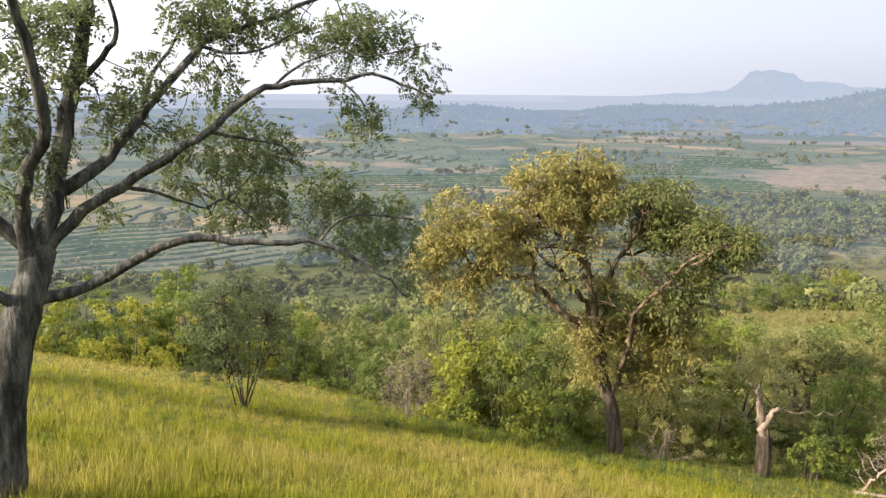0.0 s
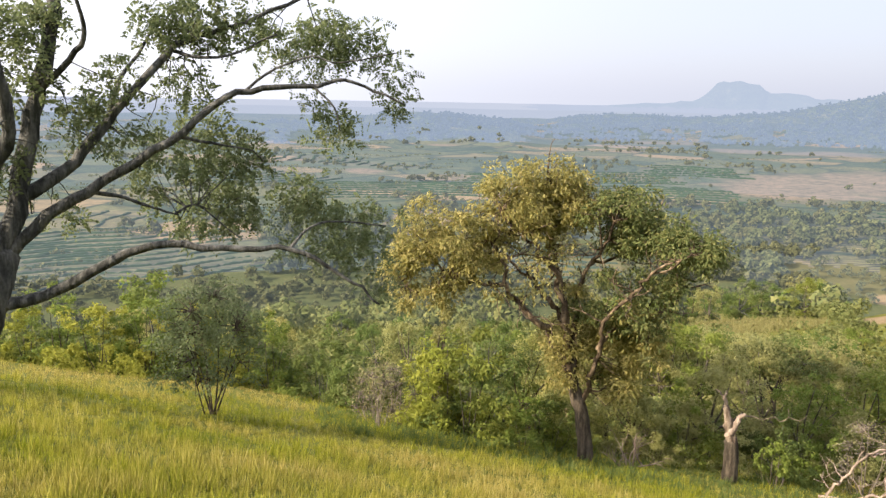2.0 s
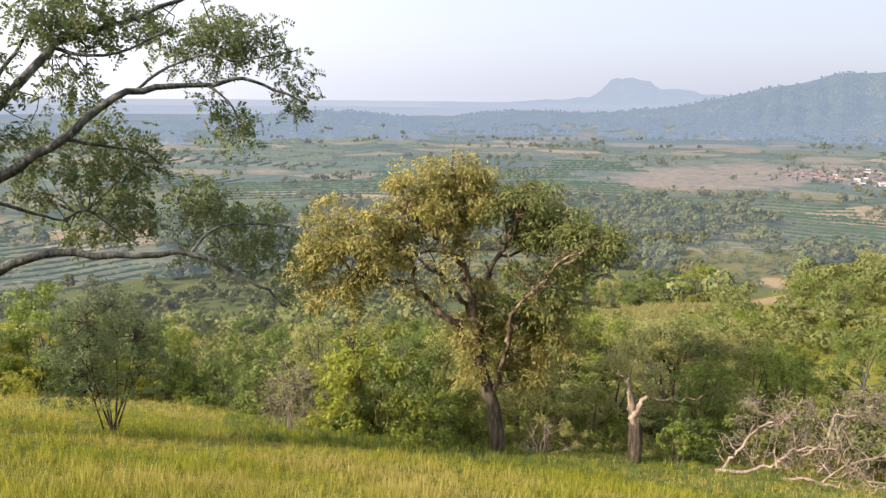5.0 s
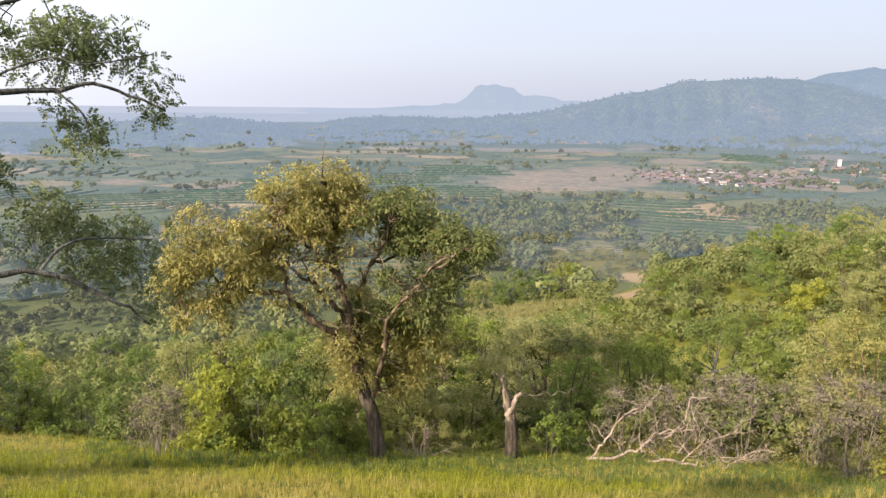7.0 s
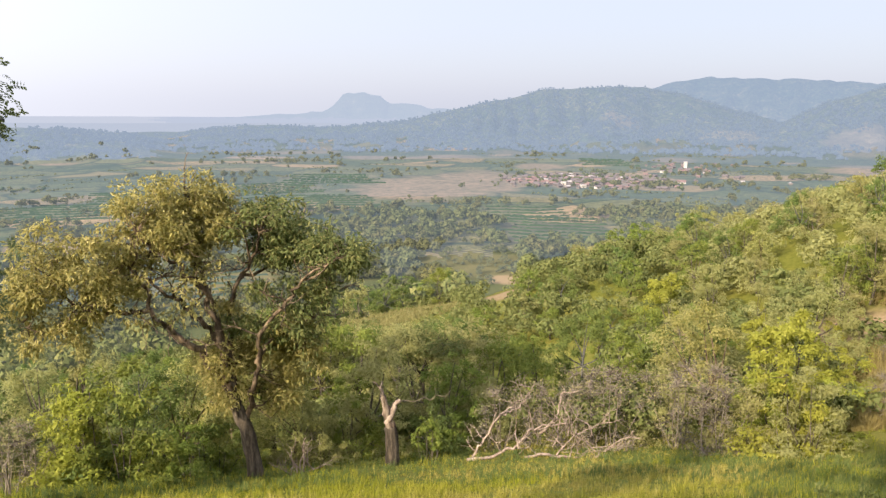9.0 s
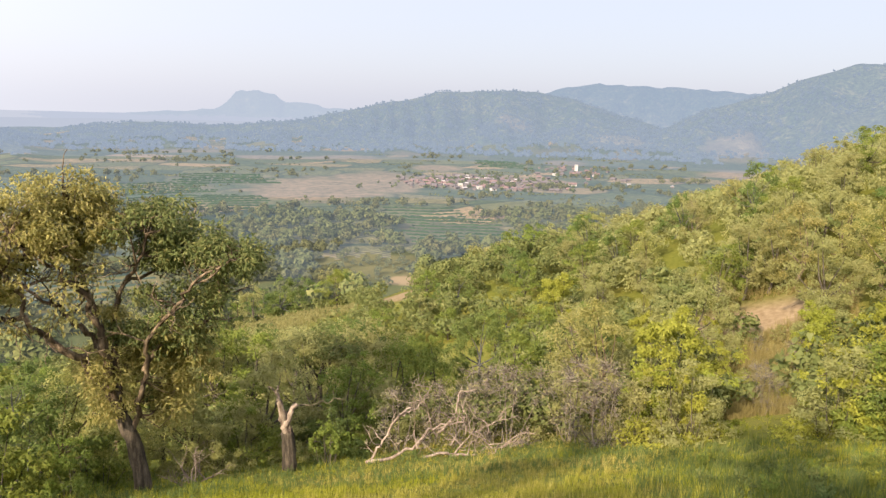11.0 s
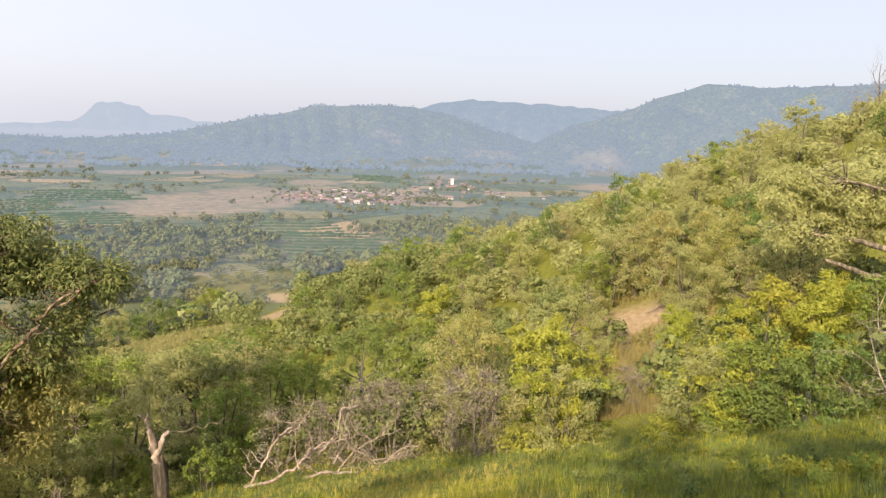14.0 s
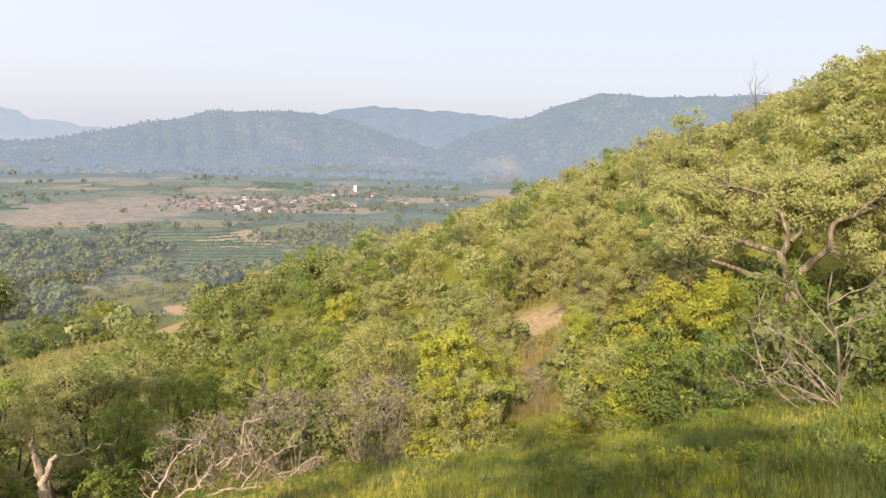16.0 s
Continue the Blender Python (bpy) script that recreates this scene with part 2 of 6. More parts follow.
    nt.links.new(c, b.inputs["Base Color"])
    b.inputs["Roughness"].default_value = 0.95
    b.inputs["Specular IOR Level"].default_value = 0.05
    haze_glow(m, nt, far)
    return m


def hill_mat(name, far, tint=HAZE_TINT):
    """Scrubby woods that thin out to pale dry grass, with haze glow painted over."""
    m, nt, b, out = nodes_of(name)
    n1, n2, n3 = noise_tex(nt, 0.02, 8.0, 0.75), noise_tex(nt, 0.004, 4.0), noise_tex(nt, 0.11, 4.0, 0.65)
    c = ramp(nt, n1, [(0.35, (0.025, 0.046, 0.022)), (0.52, (0.06, 0.085, 0.038)), (0.70, (0.22, 0.19, 0.11))])
    c = mixed(nt, 0.35, c, ramp(nt, n2, [(0.4, (0.04, 0.06, 0.027)), (0.7, (0.14, 0.13, 0.065))]))
    c = mixed(nt, 0.8, c, ramp(nt, n3, [(0.36, (0.2, 0.25, 0.22)), (0.5, (0.8, 0.85, 0.8)), (0.66, (1.9, 1.8, 1.6))]), "MULTIPLY")
    at = nt.nodes.new("ShaderNodeAttribute")
    at.attribute_name = "bare"
    c = mixed(nt, at.outputs["Fac"], c, ramp(nt, n1, [(0.35, (0.13, 0.105, 0.07)), (0.65, (0.30, 0.225, 0.15))]))
    nt.links.new(c, b.inputs["Base Color"])
    b.inputs["Roughness"].default_value = 0.95
    b.inputs["Specular IOR Level"].default_value = 0.05
    bp = nt.nodes.new("ShaderNodeBump")
    bp.inputs["Strength"].default_value, bp.inputs["Distance"].default_value = 1.0, 7.0
    nt.links.new(n3, bp.inputs["Height"])
    nt.links.new(bp.outputs[0], b.inputs["Normal"])
    haze_glow(m, nt, far, tint)
    return m


# GROUND is multiplied darker for the shade between the grass blades
GROUND = ground_mat("hillside_soil_and_grass", (0.72, 0.76, 0.7))
WOOD_FLOOR = ground_mat("wooded_slope_floor", (0.60, 0.62, 0.50))


def meadow_mat():
    m, nt, b, out = nodes_of("meadow_below_the_slope")
    n1, n2 = noise_tex(nt, 0.05, 6.0, 0.7), noise_tex(nt, 0.6, 5.0)
    c = ramp(nt, n1, [(0.35, (0.045, 0.06, 0.024)), (0.55, (0.075, 0.082, 0.034)), (0.72, (0.115, 0.10, 0.05))])
    c = mixed(nt, 0.3, c, ramp(nt, n2, [(0.35, (0.035, 0.05, 0.018)), (0.7, (0.11, 0.105, 0.048))]))
    at = nt.nodes.new("ShaderNodeAttribute")
    at.attribute_name = "bare"
    c = mixed(nt, at.outputs["Fac"], c, (0.21, 0.16, 0.098))
    nt.links.new(c, b.inputs["Base Color"])
    b.inputs["Roughness"].default_value = 0.95
    b.inputs["Specular IOR Level"].default_value = 0.05
    # a trace of painted haze on the meadow as well
    haze_glow(m, nt, 0.07)
    return m


MEADOW = meadow_mat()
# the number after each name is its share of painted haze
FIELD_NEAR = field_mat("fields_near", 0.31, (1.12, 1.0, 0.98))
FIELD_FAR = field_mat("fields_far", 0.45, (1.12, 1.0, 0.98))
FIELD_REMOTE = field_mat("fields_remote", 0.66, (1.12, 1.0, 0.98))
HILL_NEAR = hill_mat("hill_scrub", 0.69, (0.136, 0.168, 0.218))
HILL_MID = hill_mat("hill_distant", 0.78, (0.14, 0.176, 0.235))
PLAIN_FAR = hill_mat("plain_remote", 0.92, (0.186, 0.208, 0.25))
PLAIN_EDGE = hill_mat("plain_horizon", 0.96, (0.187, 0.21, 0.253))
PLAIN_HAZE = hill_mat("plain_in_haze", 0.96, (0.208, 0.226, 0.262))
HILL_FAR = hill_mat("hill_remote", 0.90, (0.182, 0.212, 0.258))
# the crop rows take painted haze too, through far
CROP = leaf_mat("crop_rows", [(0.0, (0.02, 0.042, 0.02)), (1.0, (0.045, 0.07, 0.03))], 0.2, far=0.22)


def grass_mat():
    m, nt, b, out = nodes_of("grass_blades")
    geo = nt.nodes.new("ShaderNodeNewGeometry")
    green = ramp(nt, geo.outputs["Random Per Island"], [(0.0, (0.12, 0.155, 0.011)), (0.6, (0.26, 0.27, 0.02)), (1.0, (0.41, 0.38, 0.055))])
    straw = ramp(nt, geo.outputs["Random Per Island"], [(0.0, (0.23, 0.195, 0.04)), (0.6, (0.38, 0.315, 0.085)), (1.0, (0.52, 0.44, 0.18))])
    dry = nt.nodes.new("ShaderNodeAttribute")
    dry.attribute_name = "dry"
    # green of rank growth, darkened too for the shade over the eastern grass
    lush_shaded = ramp(nt, geo.outputs["Random Per Island"], [(0.0, (0.055, 0.088, 0.022)), (0.6, (0.118, 0.15, 0.038)), (1.0, (0.25, 0.245, 0.075))])
    wet = nt.nodes.new("ShaderNodeMapRange")
    wet.inputs[1].default_value, wet.inputs[2].default_value = 0.0, -0.7
    nt.links.new(dry.outputs["Fac"], wet.inputs[0])
    old = nt.nodes.new("ShaderNodeMapRange")
    nt.links.new(dry.outputs["Fac"], old.inputs[0])
    c = mixed(nt, wet.outputs[0], mixed(nt, old.outputs[0], green, straw), lush_shaded)
    nt.links.new(c, b.inputs["Base Color"])
    b.inputs["Roughness"].default_value = 0.6
    b.inputs["Specular IOR Level"].default_value = 0.15
    tr = nt.nodes.new("ShaderNodeBsdfTranslucent")
    nt.links.new(c, tr.inputs[0])
    mx = nt.nodes.new("ShaderNodeMixShader")
    mx.inputs[0].default_value = 0.5
    nt.links.new(b.outputs[0], mx.inputs[1])
    nt.links.new(tr.outputs[0], mx.inputs[2])
    nt.links.new(mx.outputs[0], out.inputs[0])
    return m


GRASS = grass_mat()
MEADOW_GRASS = leaf_mat("meadow_grass", [(0.0, (0.13, 0.135, 0.05)), (0.5, (0.215, 0.205, 0.08)), (1.0, (0.32, 0.285, 0.13))], 0.4)
WEEDS = leaf_mat("dry_weeds", [(0.0, (0.14, 0.12, 0.047)), (0.5, (0.23, 0.185, 0.073)), (1.0, (0.33, 0.26, 0.118))], 0.4)
# far: share of haze glow mixed into walls, roofs and openings
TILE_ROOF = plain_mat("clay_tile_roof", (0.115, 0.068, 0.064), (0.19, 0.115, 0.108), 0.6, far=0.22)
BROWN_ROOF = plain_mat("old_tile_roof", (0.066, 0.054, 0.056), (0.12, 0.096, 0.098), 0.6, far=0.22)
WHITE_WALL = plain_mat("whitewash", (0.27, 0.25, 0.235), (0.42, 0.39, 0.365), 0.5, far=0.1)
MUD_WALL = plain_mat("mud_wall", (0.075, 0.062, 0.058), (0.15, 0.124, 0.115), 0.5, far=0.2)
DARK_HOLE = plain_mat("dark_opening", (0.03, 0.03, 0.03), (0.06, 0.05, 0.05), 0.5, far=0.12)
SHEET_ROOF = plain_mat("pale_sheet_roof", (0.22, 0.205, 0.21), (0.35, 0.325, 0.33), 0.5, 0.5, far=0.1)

# ---- mesh helpers ----


class Geo:
    """Gathers vertices and faces, and turns them into one mesh."""

    def __init__(self):
        self.v, self.tri, self.quad, self.n = [], [], [], 0

    def add(self, v, tri=None, quad=None):
        v = np.asarray(v, float).reshape(-1, 3)
        if tri is not None and len(tri):
            self.tri.append(np.asarray(tri, int).reshape(-1, 3) + self.n)
        if quad is not None and len(quad):
            self.quad.append(np.asarray(quad, int).reshape(-1, 4) + self.n)
        self.v.append(v)
        self.n += len(v)

    def mesh(self, name, mats, smooth=True):
        me = bpy.data.meshes.new(name)
        v = np.concatenate(self.v)
        t = np.concatenate(self.tri) if self.tri else np.zeros((0, 3), int)
        q = np.concatenate(self.quad) if self.quad else np.zeros((0, 4), int)
        me.vertices.add(len(v))
        me.vertices.foreach_set("co", v.ravel())
        idx = np.concatenate([t.ravel(), q.ravel()])
        me.loops.add(len(idx))
        me.loops.foreach_set("vertex_index", idx)
        me.polygons.add(len(t) + len(q))
        start = np.concatenate([np.arange(len(t)) * 3, len(t) * 3 + np.arange(len(q)) * 4])
        me.polygons.foreach_set("loop_start", start)
        me.polygons.foreach_set("use_smooth", np.full(len(t) + len(q), smooth))
        for m in mats if isinstance(mats, (list, tuple)) else [mats]:
            me.materials.append(m)
        me.update(calc_edges=True)
        me.validate()
        return me


def part(name, geo, material, parent=None, label="", smooth=True):
    ob = new(name, geo.mesh(name, material, smooth))
    if parent is not None:
        ob.parent = parent
    if label:
        ob["label"] = label
    return ob


def unit(a):
    a = np.asarray(a, float)
    return a / (np.linalg.norm(a, axis=-1, keepdims=True) + 1e-9)


def spline(pts, n):
    """Catmull-Rom through pts, n points."""
    p = np.asarray(pts, float)
    p = np.vstack([2 * p[0] - p[1], p, 2 * p[-1] - p[-2]])
    u = np.linspace(0, len(p) - 3 - 1e-6, n)
    i = u.astype(int)
    f = (u - i)[:, None]
    a, b, c, d = p[i], p[i + 1], p[i + 2], p[i + 3]
    return 0.5 * (2 * b + (c - a) * f + (2 * a - 5 * b + 4 * c - d) * f * f + (3 * b - a - 3 * c + d) * f ** 3)


def tube(geo, pts, r0, r1, sides=7, n=None, rough=0.08, rng=np.random, power=1.0, kink=0.0):
    n = n or max(4, 3 * len(pts))
    p = spline(pts, n)
    if kink:
        k = rng.standard_normal((n, 3)) * kink * r0
        k[0] = k[-1] = 0
        p = p + k
    tan = unit(np.gradient(p, axis=0))
    ref = np.array([0.31, 0.87, 0.37])
    a = unit(np.cross(tan, ref))
    b = np.cross(tan, a)
    s = np.linspace(0, 1, n)
    r = r0 + (r1 - r0) * s ** power
    ang = np.linspace(0, 2 * np.pi, sides, endpoint=False)
    rad = r[:, None] * (1 + rough * rng.standard_normal((n, sides)))
    v = p[:, None] + rad[..., None] * (np.cos(ang)[None, :, None] * a[:, None] + np.sin(ang)[None, :, None] * b[:, None])
    v = np.concatenate([v.reshape(-1, 3), p[-1:] + tan[-1:] * r1])
    i, j = np.meshgrid(np.arange(n - 1), np.arange(sides), indexing="ij")
    k = (j + 1) % sides
    quad = np.stack([i * sides + j, i * sides + k, (i + 1) * sides + k, (i + 1) * sides + j], -1)
    jj = np.arange(sides)
    tip = np.stack([(n - 1) * sides + jj, (n - 1) * sides + (jj + 1) % sides, np.full(sides, n * sides)], -1)
    geo.add(v, tri=tip, quad=quad)
    return p


def leaf_blades(geo, pos, way, length, ratio, rng, fold=0.15, simple=False, face=None):
    """Folded leaf blades, two triangles each, or one for those far off; face: the way their flat sides are turned."""
    n = len(pos)
    way = unit(way)
    side = unit(np.cross(way, rng.standard_normal((n, 3)) if face is None else face))
    up = np.cross(way, side)
    L = np.broadcast_to(np.asarray(length, float), (n,))[:, None]
    if simple:
        v = np.stack([pos - side * L * ratio, pos + side * L * ratio, pos + way * L], 1)
        geo.add(v.reshape(-1, 3), tri=np.arange(3 * n).reshape(-1, 3))
        return
    mid = pos + way * L * 0.45
    v = np.stack([pos, mid + side * L * ratio + up * L * fold, pos + way * L - up * L * 0.1, mid - side * L * ratio + up * L * fold], 1)
    base = np.arange(n)[:, None] * 4
    tri = np.concatenate([base + [0, 1, 2], base + [0, 2, 3]])
    geo.add(v.reshape(-1, 3), tri=tri)


def in_lobes(lobes, n, rng, shell=0.45):
    """Points in ellipsoid lobes (x, y, z, width, height), thicker towards the outside."""
    lob = np.asarray(lobes, float)
    vol = lob[:, 3] ** 2 * lob[:, 4]
    k = rng.choice(len(lob), n, p=vol ** 0.8 / (vol ** 0.8).sum())
    d = unit(rng.standard_normal((n, 3)))
    rad = shell + (1 - shell) * rng.random(n) ** 0.6
    size = lob[k][:, [3, 3, 4]]
    return lob[k, :3] + d * rad[:, None] * size, d


def crown(geo, lobes, clusters, per, length, rng, ratio=0.22, spread=0.3, droop=0.5, shell=0.45, grain=0.5, simple=False, loose=0.7):
    """Clumps of leaves: each clump is a ragged, flattened tuft."""
    c, d = in_lobes(lobes, clusters, rng, shell)
    m = rng.integers(max(1, per // 2), per * 3 // 2 + 1, clusters)
    k = np.repeat(np.arange(clusters), m)
    big = spread * rng.uniform(0.6, 1.3, clusters)[k]
    o = unit(rng.standard_normal((len(k), 3)) + [0, 0, 0.25])
    off = o * (big * (0.35 + 0.75 * rng.random(len(k)) ** 0.7))[:, None] * [1, 1, 0.7]
    way = o * 0.7 + d[k] * 0.4 + [0, 0, -droop] + rng.standard_normal((len(k), 3)) * grain
    face = o + d[k] * 0.5 + [0, 0, 0.3] + rng.standard_normal((len(k), 3)) * loose
    leaf_blades(geo, c[k] + off, np.cross(face, np.cross(way, face)), length * rng.uniform(0.6, 1.3, len(k)), ratio, rng, simple=simple, face=face)
    return c


def lattice(ix, iy, seed):
    h = np.sin(ix * 127.1 + iy * 311.7 + seed * 74.7) * 43758.5453
    return h - np.floor(h)


def vnoise(x, y, seed=0):
    """Smooth value noise, 0 to 1."""
    ix, iy = np.floor(x), np.floor(y)
    fx, fy = x - ix, y - iy
    fx, fy = fx * fx * (3 - 2 * fx), fy * fy * (3 - 2 * fy)
    a, b = lattice(ix, iy, seed), lattice(ix + 1, iy, seed)
    c, d = lattice(ix, iy + 1, seed), lattice(ix + 1, iy + 1, seed)
    return (a * (1 - fx) + b * fx) * (1 - fy) + (c * (1 - fx) + d * fx) * fy


def fbm(x, y, seed=0, octaves=4):
    s, a, tot = 0, 1.0, 0
    for o in range(octaves):
        s = s + a * vnoise(x * 2 ** o, y * 2 ** o, seed + o)
        tot += a
        a *= 0.5
    return s / tot


def step(a, b, x):
    t = np.clip((x - a) / (b - a), 0, 1)
    return t * t * (3 - 2 * t)


# ---- the lie of the land ----
FLOOR_Z = -80.0
# ridge: (metres to its crest, depth of its front, depth of its back, bearings, heights of the crest as angles)
RIDGES = {
    "low": (1750, 620, 300, (-60, -40, -25, -13.5, -9.7, -5, -1.8, 1.1, 4.8, 7.6, 10, 13, 17), (-3.0, -2.6, -2.3, -2.1, -1.95, -1.8, -1.3, -1.22, -1.55, -2.0, -2.6, -3.4, -4)),
    "village": (2350, 800, 500, (2, 6, 9.6, 12.5, 15.9, 20.2, 22.8, 26.7, 29.7, 33, 35.2, 37.1, 41.1, 45, 47, 49, 53, 58, 64), (-3.2, -2.4, -1.8, -1.25, -1.1, -1.2, -1.0, -0.66, -0.05, 0.82, 1.1, 1.66, 1.85, 1.78, 1.4, 0.8, -0.3, -2, -4)),
    "east": (2150, 700, 500, (50, 53, 57, 60.7, 62.2, 63.9, 66.2, 69.8, 75.6, 78.6, 95, 110), (-3.5, -1.0, 0.8, 1.9, 2.6, 3.3, 4.0, 3.75, 3.95, 4.1, 3.9, 2)),
    "behind": (3400, 700, 500, (38, 42, 45.4, 46.6, 49.1, 52.8, 56.7, 59.4, 62, 70, 80), (-1.2, 0.8, 1.8, 2.2, 2.5, 2.4, 2.2, 2.0, 2.1, 1.8, 0)),
    "mesa": (4100, 420, 400, (5, 10, 13.4, 16.7, 19.2, 20.6, 21.3, 21.9, 22.4, 23.8, 24.8, 25.4, 26.9, 27.8, 28.5, 30, 33, 40), (-1.2, -0.8, -0.53, -0.31, -0.13, 0.0, 0.5, 1.2, 1.34, 1.34, 1.1, 0.62, 0.57, 0.53, 0.27, 0.2, -0.15, -0.6)),
}


def slope_z(x, y):
    """The hillside that the camera stands on."""
    r, az = np.hypot(x, y), np.degrees(np.arctan2(x, y))
    near = -0.43 * r * np.cos(np.radians(az - 24))
    spur = -0.42 * r * np.cos(np.radians(az + 22))
    rr = np.minimum(r, 340)
    spur = spur + (0.032 * step(75, 84, az) - 0.027 * step(40, 54, az)) * r * step(24, 70, r)
    bench = -(0.36 * rr - 0.00036 * rr * rr) - 0.10 * np.maximum(r - 340, 0)
    k = 3.0
    low = np.maximum(spur, bench) + k * np.exp(-np.abs(spur - bench) / k) * 0.35
    w = step(14, 60, r)
    z = near * (1 - w) + low * w
    z = z + 1.5 * np.exp(-((az - 23) / 6.0) ** 2 - ((r - 88) / 24) ** 2)
    crest = 150 + 40 * (vnoise(az / 9, az * 0, 5) - 0.5)
    return z - 0.55 * np.maximum(r - crest, 0) ** 1.0 * (r > crest)


def valley_z(x, y):
    r = np.hypot(x, y)
    return FLOOR_Z + (fbm(x / 260, y / 260, 11) - 0.5) * 7 * step(300, 900, r) + 43 * step(1300, 5200, r)


def hilly(x, y):
    """Where the land has risen from the valley floor into wooded hills."""
    return land_z(x, y) - valley_z(x, y) > 7 + 16 * (fbm(x / 120, y / 120, 33, 3) - 0.5)


def land_z(x, y):
    x, y = np.asarray(x, float), np.asarray(y, float)
    r, az = np.hypot(x, y), np.degrees(np.arctan2(x, y))
    h = slope_z(x, y)
    h = h + step(20, 80, r) * (fbm(x / 28, y / 28, 3) - 0.5) * 3.0
    h = h + (fbm(x / 2.5, y / 2.5, 8, 3) - 0.5) * 0.18 * step(1, 6, r)
    v = valley_z(x, y)
    k = 5.0
    m = np.maximum(h, v)
    z = m + k * np.log1p(np.exp(-np.abs(h - v) / k)) * (r > 60)
    for n, (R, wf, wb, azs, els) in enumerate(RIDGES.values()):
        top = np.tan(np.radians(np.interp(az, azs, els, left=-9, right=-9))) * R + EYE
        top = top + (fbm(az * R / 2600, az * 0, 90 + n, 3) - 0.5) * 0.0045 * R
        gully = fbm(az * R / 9000, r / 900, 30 + n, 4)
        s = np.where(r < R, (R - r) / (wf * (0.7 + 0.6 * gully)), (r - R) / wb)
        f = np.clip(1 - s, 0, 1)
        f = f ** 1.25
        f = f * f * (3 - 2 * f) * 0.5 + f * 0.5
        rough = (fbm(x / 55, y / 55, 50 + n) - 0.5) * 13 * np.clip(1 - f, 0.15, 1)
        spur_n = np.abs(vnoise(az * R / 3000 + 0.8 * fbm(x / 200, y / 200, 60 + n, 2), r / 700, 40 + n) * 2 - 1)
        f = np.clip(f + (0.25 - 0.6 * spur_n) * f * (1 - f) * 2.6, 0, 1)
        zz = v + (top - v) * f + rough * (f > 0) * np.minimum(f * 6, 1)
        z = np.where(f > 0, np.maximum(z, zz), z)
    return z


def ground_at(x, y):
    return float(land_z(np.array([x]), np.array([y]))[0])


def at(az, r):
    a = math.radians(az)
    return r * math.sin(a), r * math.cos(a)


# bare patches of earth: bearing, distance, radius, stretch along the line of sight
BARE_NEAR = ((23.6, 91, 6.5, 0.55, 0.7), (24, 70, 6, 2.6, 0.22), (34.4, 66, 2.0, 4.5, 0.9), (62.7, 36.4, 3.1, 0.75), (63.0, 30, 1.0, 6.0, 0.28), (48.7, 40, 1.2, 0.8))
BARE_FAR = ((34.7, 357, 10, 1.1), (31.5, 395, 34, 1.2, 0.2), (28.6, 418, 9, 0.4, 0.5), (28, 800, 75, 2.0), (33, 900, 70, 2.0), (37, 1130, 45, 1.3), (26, 740, 40, 1.2), (30, 1330, 70, 1.0), (24, 1330, 60, 0.8), (19, 1500, 80, 0.7), (-4, 820, 24, 1.3), (60, 1250, 70, 1.4), (47, 1350, 40, 1.6), (44, 950, 60, 1.5), (39, 900, 60, 1.5), (-11, 1230, 50, 0.6), (2, 1250, 30, 0.8), (59, 1670, 60, 2.4, 0.55), (51.5, 1830, 90, 1.0, 0.35), (46, 1650, 60, 1.2, 0.35), (35, 1500, 60, 0.8, 0.6), (43, 1900, 50, 1.2, 0.5))


# terraced fields: bearing, distance, width, depth, turn
CROPS = (
    (-21, 395, 130, 105, 4), (-27, 430, 90, 90, -8), (-24, 520, 70, 70, 60), (-4, 640, 120, 110, 6), (3, 660, 90, 100, -4), (-13, 760, 130, 140, 35), (-3, 900, 60, 120, 70), (-8, 960, 90, 120, 70),
    (17, 660, 160, 100, 5), (12, 350, 60, 60, 8), (22, 665, 60, 90, 8), (38.8, 520, 80, 110, 6), (36, 600, 70, 70, 4), (15, 800, 150, 110, 3), (8, 760, 130, 90, -6), (21, 900, 120, 100, 5), (42, 1250, 90, 120, 8),
)


def in_crops(x, y, margin=1.0):
    out = np.zeros(np.shape(x), bool)
    for az, r, wide, deep, turn in CROPS:
        cx, cy = at(az, r)
        a = radians(-az + turn)
        u, v = (x - cx) * math.cos(a) + (y - cy) * math.sin(a), -(x - cx) * math.sin(a) + (y - cy) * math.cos(a)
        out |= (np.abs(u) < wide * 0.5 * margin) & (np.abs(v) < deep * 0.5 * margin)
    return out


def bare_mask(x, y, spots):
    r, az = np.hypot(x, y), np.degrees(np.arctan2(x, y))
    out = np.zeros_like(r)
    wob = (fbm(x / 3, y / 3, 21) - 0.5) * 1.2 if spots is BARE_NEAR else (fbm(x / 40, y / 40, 22) - 0.5) * 0.9
    for a, d, size, stretch, *part_bare in spots:
        u = np.radians(az - a) * d / size
        w = (r - d) / (size * stretch)
        out = np.maximum(out, step(1.15, 0.75, np.hypot(u, w) + wob) * (part_bare[0] if part_bare else 1.0))
    return out


